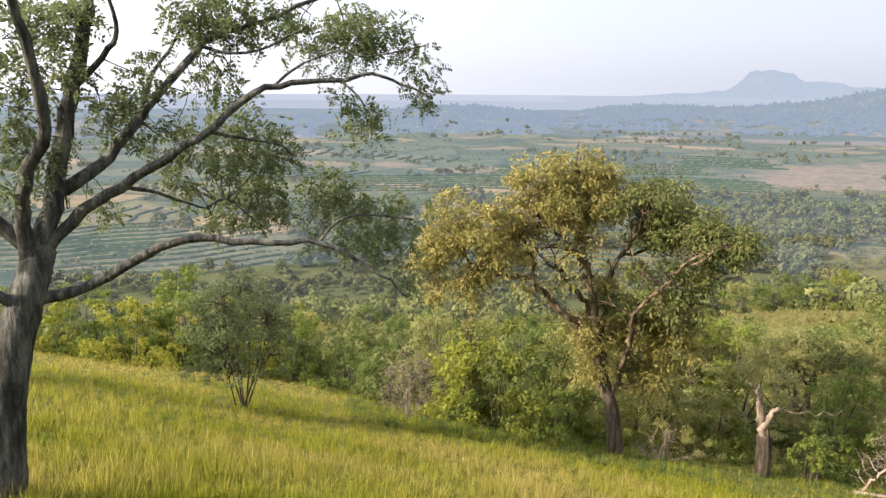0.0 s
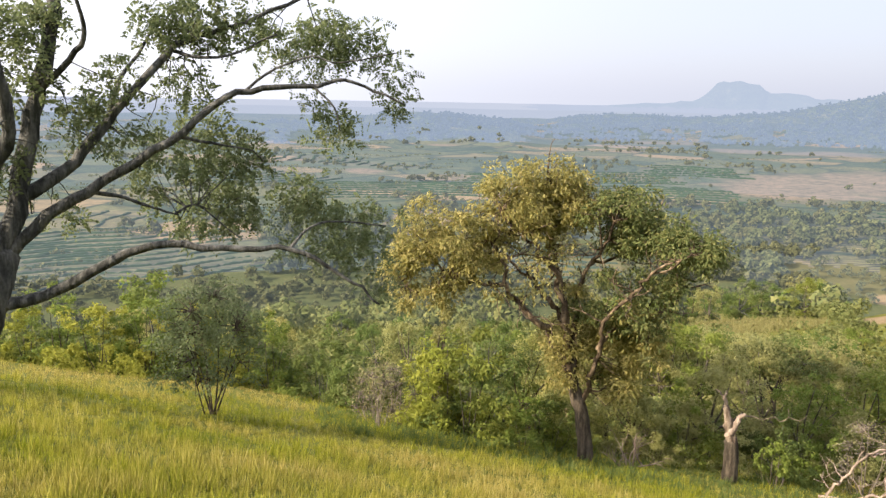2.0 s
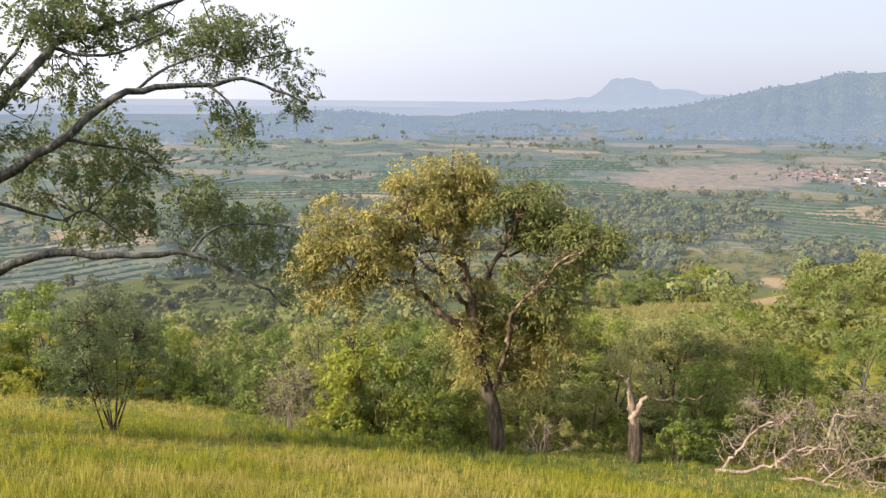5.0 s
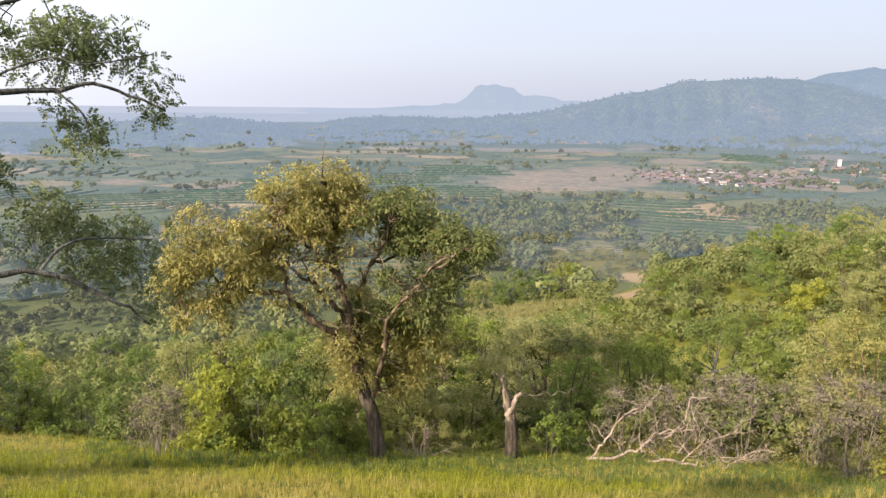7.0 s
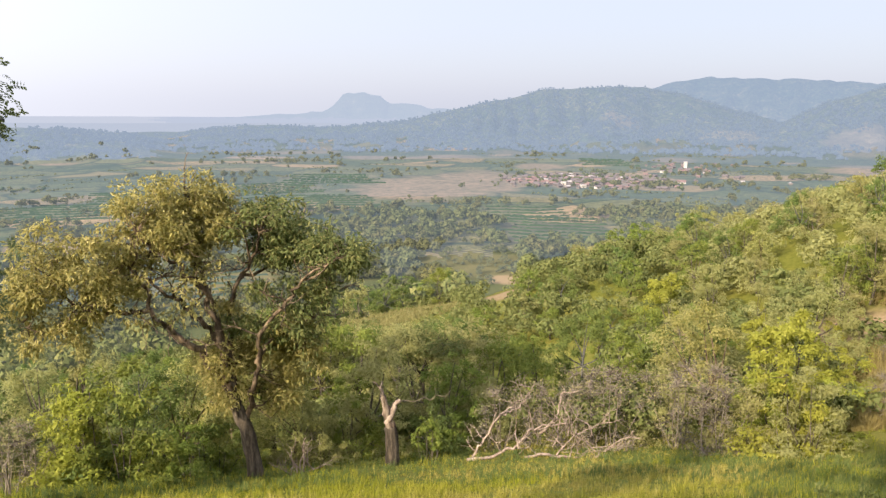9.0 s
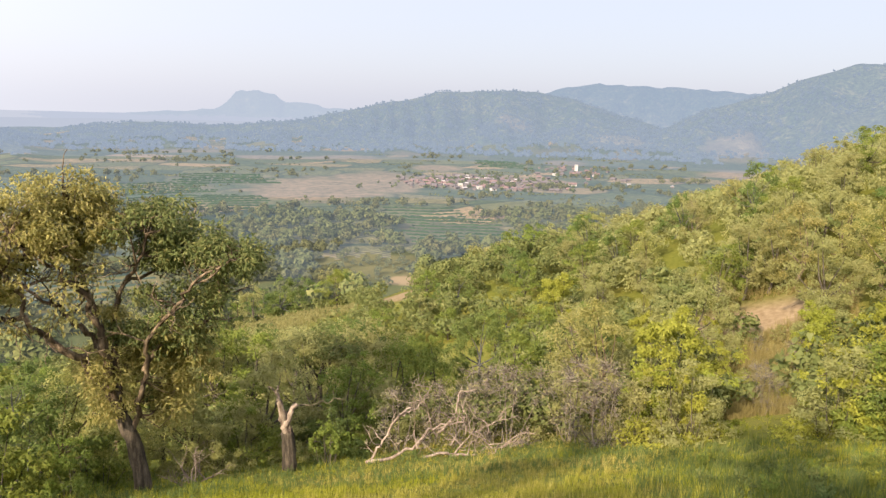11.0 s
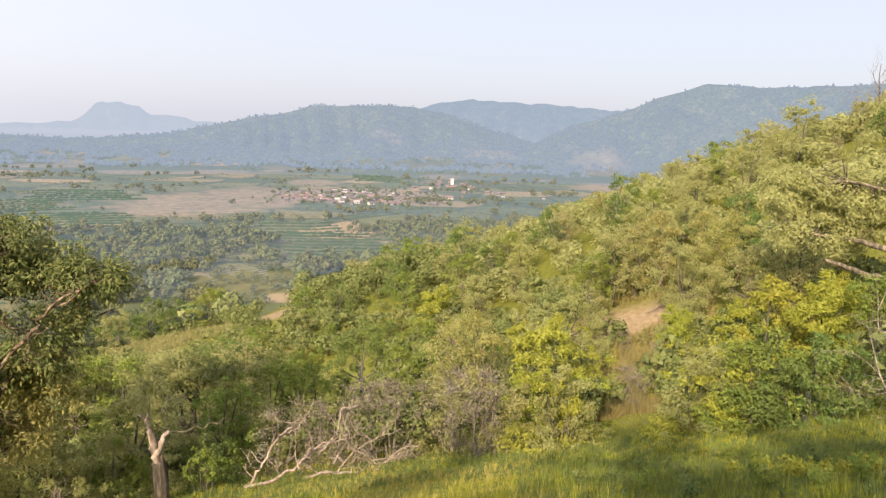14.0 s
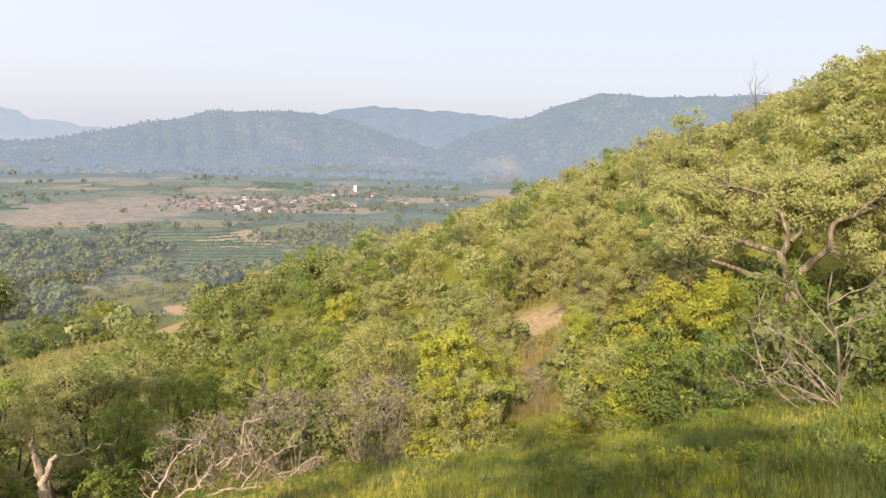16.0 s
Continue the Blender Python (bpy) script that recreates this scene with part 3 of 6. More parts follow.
def land(name, r_list, az_list, material_at, mats, spots, wrap=True):
    """A ring of the land's one sheet."""
    A, Rr = np.meshgrid(np.radians(az_list), r_list, indexing="ij")
    x, y = Rr * np.sin(A), Rr * np.cos(A)
    z = land_z(x, y)
    na, nr = A.shape
    i, j = np.meshgrid(np.arange(na if wrap else na - 1), np.arange(nr - 1), indexing="ij")
    k = (i + 1) % na
    quad = np.stack([i * nr + j, i * nr + j + 1, k * nr + j + 1, k * nr + j], -1).reshape(-1, 4)
    g = Geo()
    g.add(np.stack([x, y, z], -1), quad=quad)
    ob = new(name, g.mesh(name, mats))
    bm = np.maximum(bare_mask(x.ravel(), y.ravel(), spots), 0.3 * in_crops(x.ravel(), y.ravel()))
    at_ = ob.data.attributes.new("bare", "FLOAT", "POINT")
    at_.data.foreach_set("value", bm)
    if len(mats) > 1:
        cx, cy = x.ravel()[quad[:, 0]], y.ravel()[quad[:, 0]]
        ob.data.polygons.foreach_set("material_index", material_at(cx, cy).astype(int))
    return ob


AZ = np.concatenate([np.arange(-180, -48, 4.0), np.arange(-48, 100, 0.4), np.arange(100, 180, 4.0)])
R_NEAR = np.concatenate([[0.0, 0.5], np.geomspace(1.0, 60, 70), np.geomspace(62, 345, 60)])
ground = tagged(land("ground", R_NEAR, AZ, lambda x, y: (np.hypot(x, y) > np.where(x > y, 25, 42)) + 1 * (np.hypot(x, y) > 215 + 30 * fbm(x / 40, y / 40, 35, 2)), [GROUND, WOOD_FLOOR, MEADOW], BARE_NEAR), "steep grassy hillside with dry yellow-green grass and bare earth", "ground", kind="structure")
R_FAR = np.unique(np.concatenate([np.geomspace(345, 1400, 110), np.linspace(1420, 4850, 75), [v[0] for v in RIDGES.values()]]))


# land materials by distance; the farther ones hold more painted haze
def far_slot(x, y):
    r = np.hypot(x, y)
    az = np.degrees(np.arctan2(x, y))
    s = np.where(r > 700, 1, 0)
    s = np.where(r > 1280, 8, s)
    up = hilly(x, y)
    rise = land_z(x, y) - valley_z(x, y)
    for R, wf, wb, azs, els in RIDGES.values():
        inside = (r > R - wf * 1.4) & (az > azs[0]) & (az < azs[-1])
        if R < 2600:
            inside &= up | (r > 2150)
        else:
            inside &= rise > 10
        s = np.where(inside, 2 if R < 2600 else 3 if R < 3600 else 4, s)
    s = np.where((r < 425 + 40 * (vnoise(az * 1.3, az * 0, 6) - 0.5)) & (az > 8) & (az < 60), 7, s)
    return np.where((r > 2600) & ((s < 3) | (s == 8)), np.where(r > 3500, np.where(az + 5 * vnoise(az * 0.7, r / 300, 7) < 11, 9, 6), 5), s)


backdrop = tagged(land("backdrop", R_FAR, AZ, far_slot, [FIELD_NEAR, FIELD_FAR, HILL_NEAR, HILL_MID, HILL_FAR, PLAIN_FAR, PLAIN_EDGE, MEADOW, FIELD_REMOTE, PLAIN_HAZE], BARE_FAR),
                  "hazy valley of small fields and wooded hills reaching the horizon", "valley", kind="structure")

# ---- trees ----


def thing(name, x, y, label, category, group="", kind="", sink=0.05, turn=0.0):
    ob = new(name)
    ob.empty_display_size = 0.2
    ob.matrix_world = pose(x, y, ground_at(x, y) - sink, 0, 0, turn)
    return tagged(ob, label, category, group, kind)


def twigs(geo, limbs, ends, rng, r0=0.012, sides=3, reach=None):
    """Thin twigs from the nearest limb points to leaf clusters."""
    pts = np.concatenate(limbs)
    for e in ends:
        d = np.linalg.norm(pts - e, axis=1)
        k = int(np.argmin(d))
        if reach and d[k] > reach:
            continue
        a = pts[k]
        bow = rng.standard_normal((2, 3)) * d[k] * 0.2
        tube(geo, [a, a + (e - a) * 0.35 + bow[0], a + (e - a) * 0.7 + bow[1] * 0.6, e], r0 * 1.6, r0 * 0.4, sides, 5, 0.0, rng)


def branching(geo, start, way, length, r0, depth, rng, spread=0.55, up=0.15):
    """A bare crooked branch that forks."""
    pts = [np.asarray(start, float)]
    d = unit(np.asarray(way, float))
    n = 4
    for i in range(n):
        d = unit(d + rng.standard_normal(3) * 0.28 + [0, 0, up * 0.3])
        pts.append(pts[-1] + d * length / n)
    tube(geo, pts, r0, r0 * 0.45, 6 if depth > 1 else 4, 9, 0.05, rng)
    if depth > 0:
        for i in range(int(rng.integers(2, 5))):
            k = int(rng.integers(1, n + 1))
            nd = unit(d + rng.standard_normal(3) * spread + [0, 0, up])
            branching(geo, pts[k], nd, length * rng.uniform(0.5, 0.8), r0 * rng.uniform(0.4, 0.6), depth - 1, rng, spread, up)


def near_tree():
    """The big tree beside the camera, with long bare limbs and pinnate leaves."""
    rng = np.random.default_rng(11)
    x, y = -3.10, 4.72
    ob = thing("tree", x, y, "large dark-barked tree with long crooked limbs and feathery leaves", "tree", sink=0.0)
    g = Geo()
    tube(g, [(-0.02, 0, -0.3), (0.0, 0.0, 0.05), (0.02, 0.02, 0.40), (0.08, 0.05, 0.85), (0.16, 0.10, 1.21), (0.26, 0.17, 1.55), (0.31, 0.25, 1.78)], 0.155, 0.105, 14, 30, 0.03, rng)
    part("trunk", g, BARK_DARK, ob, "thick dark fissured trunk")
    limbs = []

    def limb_of(pts, a, b):
        g = Geo()
        limbs.append(tube(g, pts, a * 0.8, b * 0.86, 9, None, 0.05, rng, 0.8, 0.15))
        part("limb", g, BARK_DARK, ob)

    limb_of([(0.29, 0.22, 1.70), (0.38, 0.34, 2.08), (0.45, 0.44, 2.54), (0.51, 0.52, 2.93), (0.59, 0.62, 3.31), (0.63, 0.75, 3.82), (0.75, 0.90, 4.40)], 0.10, 0.04)
    limb_of([(0.27, 0.20, 1.66), (0.28, 0.12, 2.00), (0.37, 0.05, 2.31), (0.53, 0.03, 2.62), (0.57, -0.07, 2.99), (0.55, -0.19, 3.35), (0.48, -0.35, 3.8)], 0.075, 0.03)
    limb_of([(0.40, 0.36, 2.16), (0.55, 0.48, 2.25), (0.68, 0.66, 2.40), (0.86, 0.84, 2.70), (1.05, 1.02, 2.97), (1.21, 1.18, 3.20), (1.41, 1.35, 3.33), (1.73, 1.53, 3.44), (2.17, 1.71, 3.68)], 0.068, 0.016)
    limb_of([(0.33, 0.26, 1.76), (0.59, 0.34, 2.04), (0.87, 0.42, 2.22), (1.13, 0.46, 2.38), (1.44, 0.52, 2.58), (1.75, 0.61, 2.85), (2.02, 0.67, 2.91), (2.33, 0.77, 2.94), (2.55, 0.85, 2.98), (2.78, 0.87, 2.92), (3.01, 0.88, 2.81)], 0.06, 0.008)
    limb_of([(0.22, 0.16, 1.44), (0.51, 0.24, 1.47), (0.79, 0.27, 1.61), (1.10, 0.29, 1.78), (1.39, 0.29, 1.85), (1.76, 0.35, 1.81), (2.16, 0.39, 1.81), (2.43, 0.43, 1.70), (2.71, 0.46, 1.50), (2.84, 0.47, 1.38)], 0.062, 0.008)
    limb_of([(0.86, 0.41, 2.19), (1.00, 0.58, 2.13), (1.17, 0.74, 2.03), (1.29, 0.89, 1.96)], 0.022, 0.008)
    limb_of([(1.21, 1.18, 3.19), (1.41, 1.14, 3.14), (1.68, 1.11, 3.16), (2.02, 1.18, 3.32)], 0.022, 0.008)
    limb_of([(0.85, 0.84, 2.70), (0.88, 0.96, 2.95), (0.96, 1.20, 3.17), (1.06, 1.34, 3.41)], 0.026, 0.010)
    limb_of([(0.50, 0.51, 2.85), (0.83, 0.39, 3.11), (0.93, 0.33, 3.26), (0.93, 0.22, 3.5)], 0.032, 0.012)
    limb_of([(2.20, 0.40, 1.79), (2.34, 0.52, 1.94), (2.54, 0.65, 1.96), (2.87, 0.77, 1.91)], 0.016, 0.006)
    limb_of([(1.44, 0.52, 2.57), (1.67, 0.69, 2.51), (1.86, 0.94, 2.45)], 0.018, 0.006)
    limb_of([(2.34, 0.76, 2.94), (2.50, 0.74, 2.78), (2.54, 0.75, 2.61)], 0.012, 0.005)
    limb_of([(1.27, 0.88, 1.97), (1.38, 1.03, 2.02), (1.54, 1.07, 1.88), (1.71, 1.11, 1.73)], 0.012, 0.005)
    limb_of([(1.87, 0.64, 2.88), (2.06, 0.68, 3.03), (2.34, 0.73, 3.14), (2.54, 0.75, 3.10), (2.95, 0.78, 3.18)], 0.014, 0.005)
    limb_of([(0.30, 0.22, 1.72), (-0.1, 0.1, 2.2), (-0.6, 0.2, 2.7), (-1.2, 0.1, 3.1), (-1.9, 0.2, 3.3)], 0.07, 0.015)
    limb_of([(0.20, 0.1, 1.40), (-0.2, -0.3, 1.9), (-0.7, -0.9, 2.3), (-1.1, -1.6, 2.6)], 0.05, 0.012)
    limb_of([(-0.2, -0.3, 1.9), (-0.5, -1.2, 2.9), (-0.8, -2.2, 3.7), (-0.9, -3.2, 4.2)], 0.05, 0.015)
    limb_of([(0.59, 0.62, 3.3), (0.2, 1.0, 3.7), (-0.3, 1.5, 4.1), (-0.8, 2.0, 4.3)], 0.04, 0.012)
    # leafy regions: x, y, z, width, height
    lobes = [
        (0.33, 0.25, 3.03, 0.28, 0.23), (0.44, 0.24, 3.28, 0.27, 0.18), (0.53, 0.49, 3.34, 0.23, 0.14), (0.29, 0.18, 2.71, 0.16, 0.2), (0.38, 0.18, 2.45, 0.2, 0.18), (0.17, 0.26, 2.25, 0.19, 0.19),
        (0.4, 0.74, 2.02, 0.15, 0.15), (0.34, 0.63, 2.49, 0.12, 0.19), (0.64, 0.8, 2.63, 0.22, 0.17), (0.87, 0.6, 2.82, 0.16, 0.11), (0.91, 0.84, 3.02, 0.17, 0.12), (1.04, 0.74, 2.53, 0.18, 0.09),
        (1.11, 1.19, 3.41, 0.24, 0.15), (1.37, 1.33, 3.44, 0.29, 0.15), (1.67, 1.6, 3.36, 0.27, 0.2), (1.93, 2.24, 3.36, 0.31, 0.23), (2.22, 2.37, 3.27, 0.26, 0.21), (2.42, 2.48, 3.48, 0.26, 0.18),
        (2.63, 2.61, 3.29, 0.15, 0.15), (1.26, 1.32, 2.94, 0.2, 0.15), (1.15, 1.32, 2.63, 0.15, 0.12), (1.29, 1.62, 2.67, 0.18, 0.1), (2.84, 2.7, 3.08, 0.23, 0.18), (2.95, 2.86, 2.81, 0.18, 0.11),
        (2.62, 2.65, 2.7, 0.13, 0.08), (2.27, 1.91, 2.71, 0.19, 0.12), (2.37, 2.31, 2.55, 0.18, 0.15), (2.27, 2.29, 2.42, 0.13, 0.1), (0.98, 1.34, 2.35, 0.2, 0.13), (1.31, 1.34, 2.31, 0.22, 0.15),
        (1.47, 1.64, 2.43, 0.25, 0.18), (1.68, 1.52, 2.3, 0.17, 0.19), (1.3, 1.82, 1.96, 0.31, 0.23), (1.17, 1.7, 1.73, 0.23, 0.16), (1.52, 1.71, 1.73, 0.2, 0.15), (1.04, 1.25, 2.09, 0.15, 0.12),
        (1.99, 2.26, 1.96, 0.23, 0.16), (2.11, 2.12, 1.77, 0.28, 0.18), (2.39, 2.52, 1.7, 0.29, 0.16), (2.55, 2.6, 1.4, 0.23, 0.18), (2.31, 2.21, 1.42, 0.2, 0.15), (2.68, 2.39, 1.1, 0.17, 0.17),
        (2.05, 2.1, 1.44, 0.18, 0.13), (2.79, 2.48, 1.65, 0.12, 0.12),
    ]
    lobes += [
        (-1.2, 0.2, 3.3, 0.9, 0.5), (-0.9, -1.2, 2.7, 0.7, 0.5),
        (0.7, 0.9, 4.4, 1.2, 0.5), (-0.6, 1.8, 4.3, 0.9, 0.5), (1.9, 1.7, 4.0, 0.8, 0.3), (-0.8, -2.2, 3.9, 1.1, 0.6),
        (-0.5, -3.4, 4.3, 1.1, 0.6), (-1.6, -2.9, 4.2, 1.1, 0.6), (-2.2, -1.4, 3.9, 1.1, 0.6),
    ]
    ends, d = in_lobes([(a, b, c, w * 1.3, h * 1.25) for a, b, c, w, h in lobes[:-9]], 640, rng, 0.1)
    more, d2 = in_lobes(lobes[-9:], 300, rng, 0.1)
    ends, d = np.concatenate([ends, more]), np.concatenate([d, d2])
    g = Geo()
    twigs(g, limbs, ends[::2], rng, 0.004, 3, 0.55)
    part("twig", g, BARK_DARK, ob)["kind"] = "stuff"
    # pinnate leaves: a rachis with leaflets in two rows
    g = Geo()
    n = 6
    rep = np.repeat(np.arange(len(ends)), n)
    root = ends[rep] + rng.standard_normal((len(rep), 3)) * 0.05
    way = unit(rng.standard_normal((len(rep), 3)) + d[rep] * 0.5 + [0, 0, -0.25])
    side = unit(np.cross(way, rng.standard_normal((len(rep), 3))))
    size = rng.uniform(0.06, 0.135, len(rep))
    for s in np.linspace(0.2, 1.0, 5):
        for sg in (-1, 1):
            p = root + way * (size * s)[:, None] + np.array([0, 0, -0.03]) * s * s
            leaf_blades(g, p, side * sg + way * 0.45 + [0, 0, -0.15], size * 0.34, 0.3, rng, 0.08, simple=False)
    part("crown", g, LEAF_DARK, ob, "fine pinnate leaves, dark green against the light")
    return ob


def golden_tree():
    """The broad tree below the grass slope."""
    rng = np.random.default_rng(5)
    x, y = 4.34, 17.06
    ob = thing("tree", x, y, "broad crooked tree with golden-olive leaves below the grass slope", "tree", sink=0.1)
    g = Geo()
    tube(g, [(0.05, 0, -0.4), (0.03, -0.01, 0.0), (-0.03, 0.01, 0.72), (-0.15, 0.04, 1.44), (-0.31, 0.08, 1.88), (-0.43, 0.11, 2.42), (-0.46, 0.12, 2.75)], 0.215, 0.125, 12, 26, 0.07, rng)
    part("trunk", g, BARK_OLD, ob, "thick crooked dark brown trunk")
    limbs = []

    def limb_of(pts, a, b, shoots=6):
        g = Geo()
        limbs.append(tube(g, pts, a, b, 8, None, 0.08, rng, 0.8, 0.45))
        limb = part("limb", g, BARK_WARM, ob)
        n = len(limbs[-1])
        for i in range(shoots):
            p0 = limbs[-1][int(n * rng.uniform(0.35, 0.95))]
            g = Geo()
            branching(g, p0, rng.standard_normal(3) * [1, 1, 0.5] + [0, 0, 0.6], rng.uniform(0.6, 1.1), 0.028, 1, rng, 0.5, 0.2)
            part("branch", g, BARK_WARM, limb)

    limb_of([(-0.40, 0.10, 2.25), (-0.46, 0.12, 2.64), (-0.80, 0.10, 3.06), (-1.21, 0.0, 3.63), (-1.55, -0.02, 3.99), (-1.86, -0.04, 4.31), (-2.21, -0.06, 4.66), (-2.62, -0.06, 4.72), (-3.09, -0.04, 4.70), (-3.57, -0.12, 5.0), (-4.05, -0.11, 5.47)], 0.125, 0.025)
    limb_of([(-2.21, -0.06, 4.66), (-2.19, 0.04, 5.10), (-2.42, 0.10, 5.50), (-2.70, 0.07, 5.99), (-3.12, -0.03, 6.34)], 0.05, 0.02)
    limb_of([(-0.46, 0.12, 2.64), (-0.48, 0.43, 3.27), (-0.79, 0.82, 3.89), (-1.04, 1.09, 4.08), (-1.20, 1.34, 4.39), (-1.47, 1.61, 4.61), (-1.91, 1.93, 4.96), (-2.49, 2.18, 5.22)], 0.09, 0.025)
    limb_of([(-0.43, 0.11, 2.49), (-0.64, -0.04, 3.57), (-0.75, -0.12, 4.16), (-0.90, -0.08, 4.71), (-1.07, -0.04, 5.12), (-1.30, -0.08, 5.41), (-1.58, -0.11, 5.75), (-1.98, -0.01, 6.0), (-2.33, -0.03, 6.48)], 0.105, 0.025)
    limb_of([(-0.64, -0.04, 3.71), (-0.72, 0.39, 4.45), (-0.87, 0.63, 5.11), (-0.96, 0.76, 5.79), (-0.85, 0.73, 6.50), (-1.02, 0.67, 7.07)], 0.075, 0.02)
    limb_of([(-0.40, 0.10, 2.49), (-0.37, 0.30, 3.16), (-0.35, 0.40, 3.87), (-0.27, 0.28, 4.62), (-0.13, 0.14, 5.15), (0.14, -0.04, 5.67), (0.29, -0.28, 6.19), (0.12, -0.34, 6.67)], 0.095, 0.022)
    limb_of([(-0.22, 0.02, 1.45), (-0.08, 0.02, 1.90), (-0.0, -0.21, 2.61), (0.09, -0.33, 3.17), (0.15, -0.55, 3.94), (0.61, -0.88, 4.66), (0.86, -1.04, 5.10), (1.24, -1.35, 5.50), (1.66, -1.66, 5.82)], 0.085, 0.022)
    limb_of([(0.09, -0.33, 3.17), (0.46, -0.22, 3.67), (1.17, -0.09, 3.87), (1.67, -0.01, 3.99), (2.09, 0.09, 4.32), (2.32, 0.24, 4.78)], 0.06, 0.02)
    limb_of([(-0.13, 0.14, 5.15), (0.52, 0.38, 5.31), (1.13, 0.64, 5.61), (1.56, 0.74, 5.95)], 0.05, 0.018)
    limb_of([(-0.96, 0.76, 5.79), (-0.42, 1.04, 6.18), (-0.04, 1.25, 6.58)], 0.04, 0.016)
    limb_of([(-3.09, -0.04, 4.70), (-3.6, -0.3, 4.75), (-4.2, -0.3, 4.55), (-4.7, -0.2, 4.75)], 0.03, 0.012, 3)
    # leafy boughs: x, y, z, width, height
    west = [
        (-3.72, -0.09, 6.08, 0.96, 0.70), (-4.25, -0.05, 5.53, 0.74, 0.57), (-3.30, 0.01, 5.31, 0.80, 0.52), (-4.65, 0.15, 5.14, 0.45, 0.45), (-2.60, 0.35, 5.59, 0.67, 0.60), (-2.54, 1.58, 4.81, 0.64, 0.36),
        (-1.85, 0.16, 6.92, 0.83, 0.64), (-1.06, 0.48, 7.09, 0.85, 0.58), (-2.17, 0.14, 6.38, 0.77, 0.50), (-0.37, 0.71, 6.65, 0.84, 0.67), (-0.94, 0.55, 6.18, 1.03, 0.48), (-1.63, -0.31, 6.13, 0.52, 0.33),
        (-0.87, -0.09, 3.30, 0.45, 0.50), (-0.66, -0.24, 2.63, 0.37, 0.40), (-3.9, -0.1, 4.6, 0.55, 0.35), (-4.5, -0.1, 4.5, 0.4, 0.35),
        (0.42, 0.55, 2.97, 0.85, 0.5), (1.40, 0.15, 3.17, 0.64, 0.6), (0.9, 0.3, 2.4, 0.6, 0.35), (-0.29, 0.28, 4.41, 0.35, 0.25), (0.2, 0.4, 3.6, 0.6, 0.4), (-0.5, 0.6, 2.2, 0.5, 0.5),
    ]
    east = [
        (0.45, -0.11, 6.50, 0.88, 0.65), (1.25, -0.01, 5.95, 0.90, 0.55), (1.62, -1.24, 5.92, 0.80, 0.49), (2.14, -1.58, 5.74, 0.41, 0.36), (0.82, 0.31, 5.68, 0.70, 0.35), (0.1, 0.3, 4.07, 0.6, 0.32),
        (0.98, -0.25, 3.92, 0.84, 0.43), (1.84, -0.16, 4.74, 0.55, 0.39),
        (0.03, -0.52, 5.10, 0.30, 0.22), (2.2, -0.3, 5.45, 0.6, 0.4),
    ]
    g = Geo()
    west, east = [[(a, b, c, w * 1.16, h * 1.16) for a, b, c, w, h in side] for side in (west, east)]
    ends = crown(g, west, 500, 54, 0.12, rng, 0.19, 0.27, 0.85, 0.12, 0.5, False, 0.9)
    ends = np.concatenate([ends, crown(g, [(-1.3, 0.3, 5.3, 1.9, 0.9), (-3.4, 0.0, 4.8, 1.3, 0.6)], 46, 34, 0.135, rng, 0.19, 0.4, 0.85, 0.1, 0.5, False, 0.9)])
    low = crown(g, [(0.75, 0.2, 2.1, 0.65, 0.45), (1.5, 0.2, 3.0, 0.7, 0.5), (0.4, 0.5, 3.4, 0.75, 0.5), (1.1, 0.0, 3.9, 0.75, 0.4), (-0.6, 0.9, 3.0, 0.6, 0.6)], 120, 42, 0.12, rng, 0.19, 0.26, 0.85, 0.12, 0.5, False, 0.9)
    ends = np.concatenate([ends, low])
    part("crown", g, LEAF_GOLD, ob, "drooping olive and golden leaves")
    g = Geo()
    # shade is painted here: the side away from the sun takes darker leaves
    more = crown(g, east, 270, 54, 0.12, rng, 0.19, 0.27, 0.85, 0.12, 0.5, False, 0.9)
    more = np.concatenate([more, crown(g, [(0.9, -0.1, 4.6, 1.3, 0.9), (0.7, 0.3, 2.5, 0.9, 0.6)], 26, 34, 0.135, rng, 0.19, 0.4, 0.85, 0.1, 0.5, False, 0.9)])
    part("crown", g, LEAF_DULL_SHADE, ob, "eastern boughs, their leaves coloured darker for the shaded side")
    ends = np.concatenate([ends, more])
    g = Geo()
    twigs(g, limbs, ends[::2], rng, 0.009, 3, 1.3)
    part("twig", g, BARK_WARM, ob)["kind"] = "stuff"
    return ob


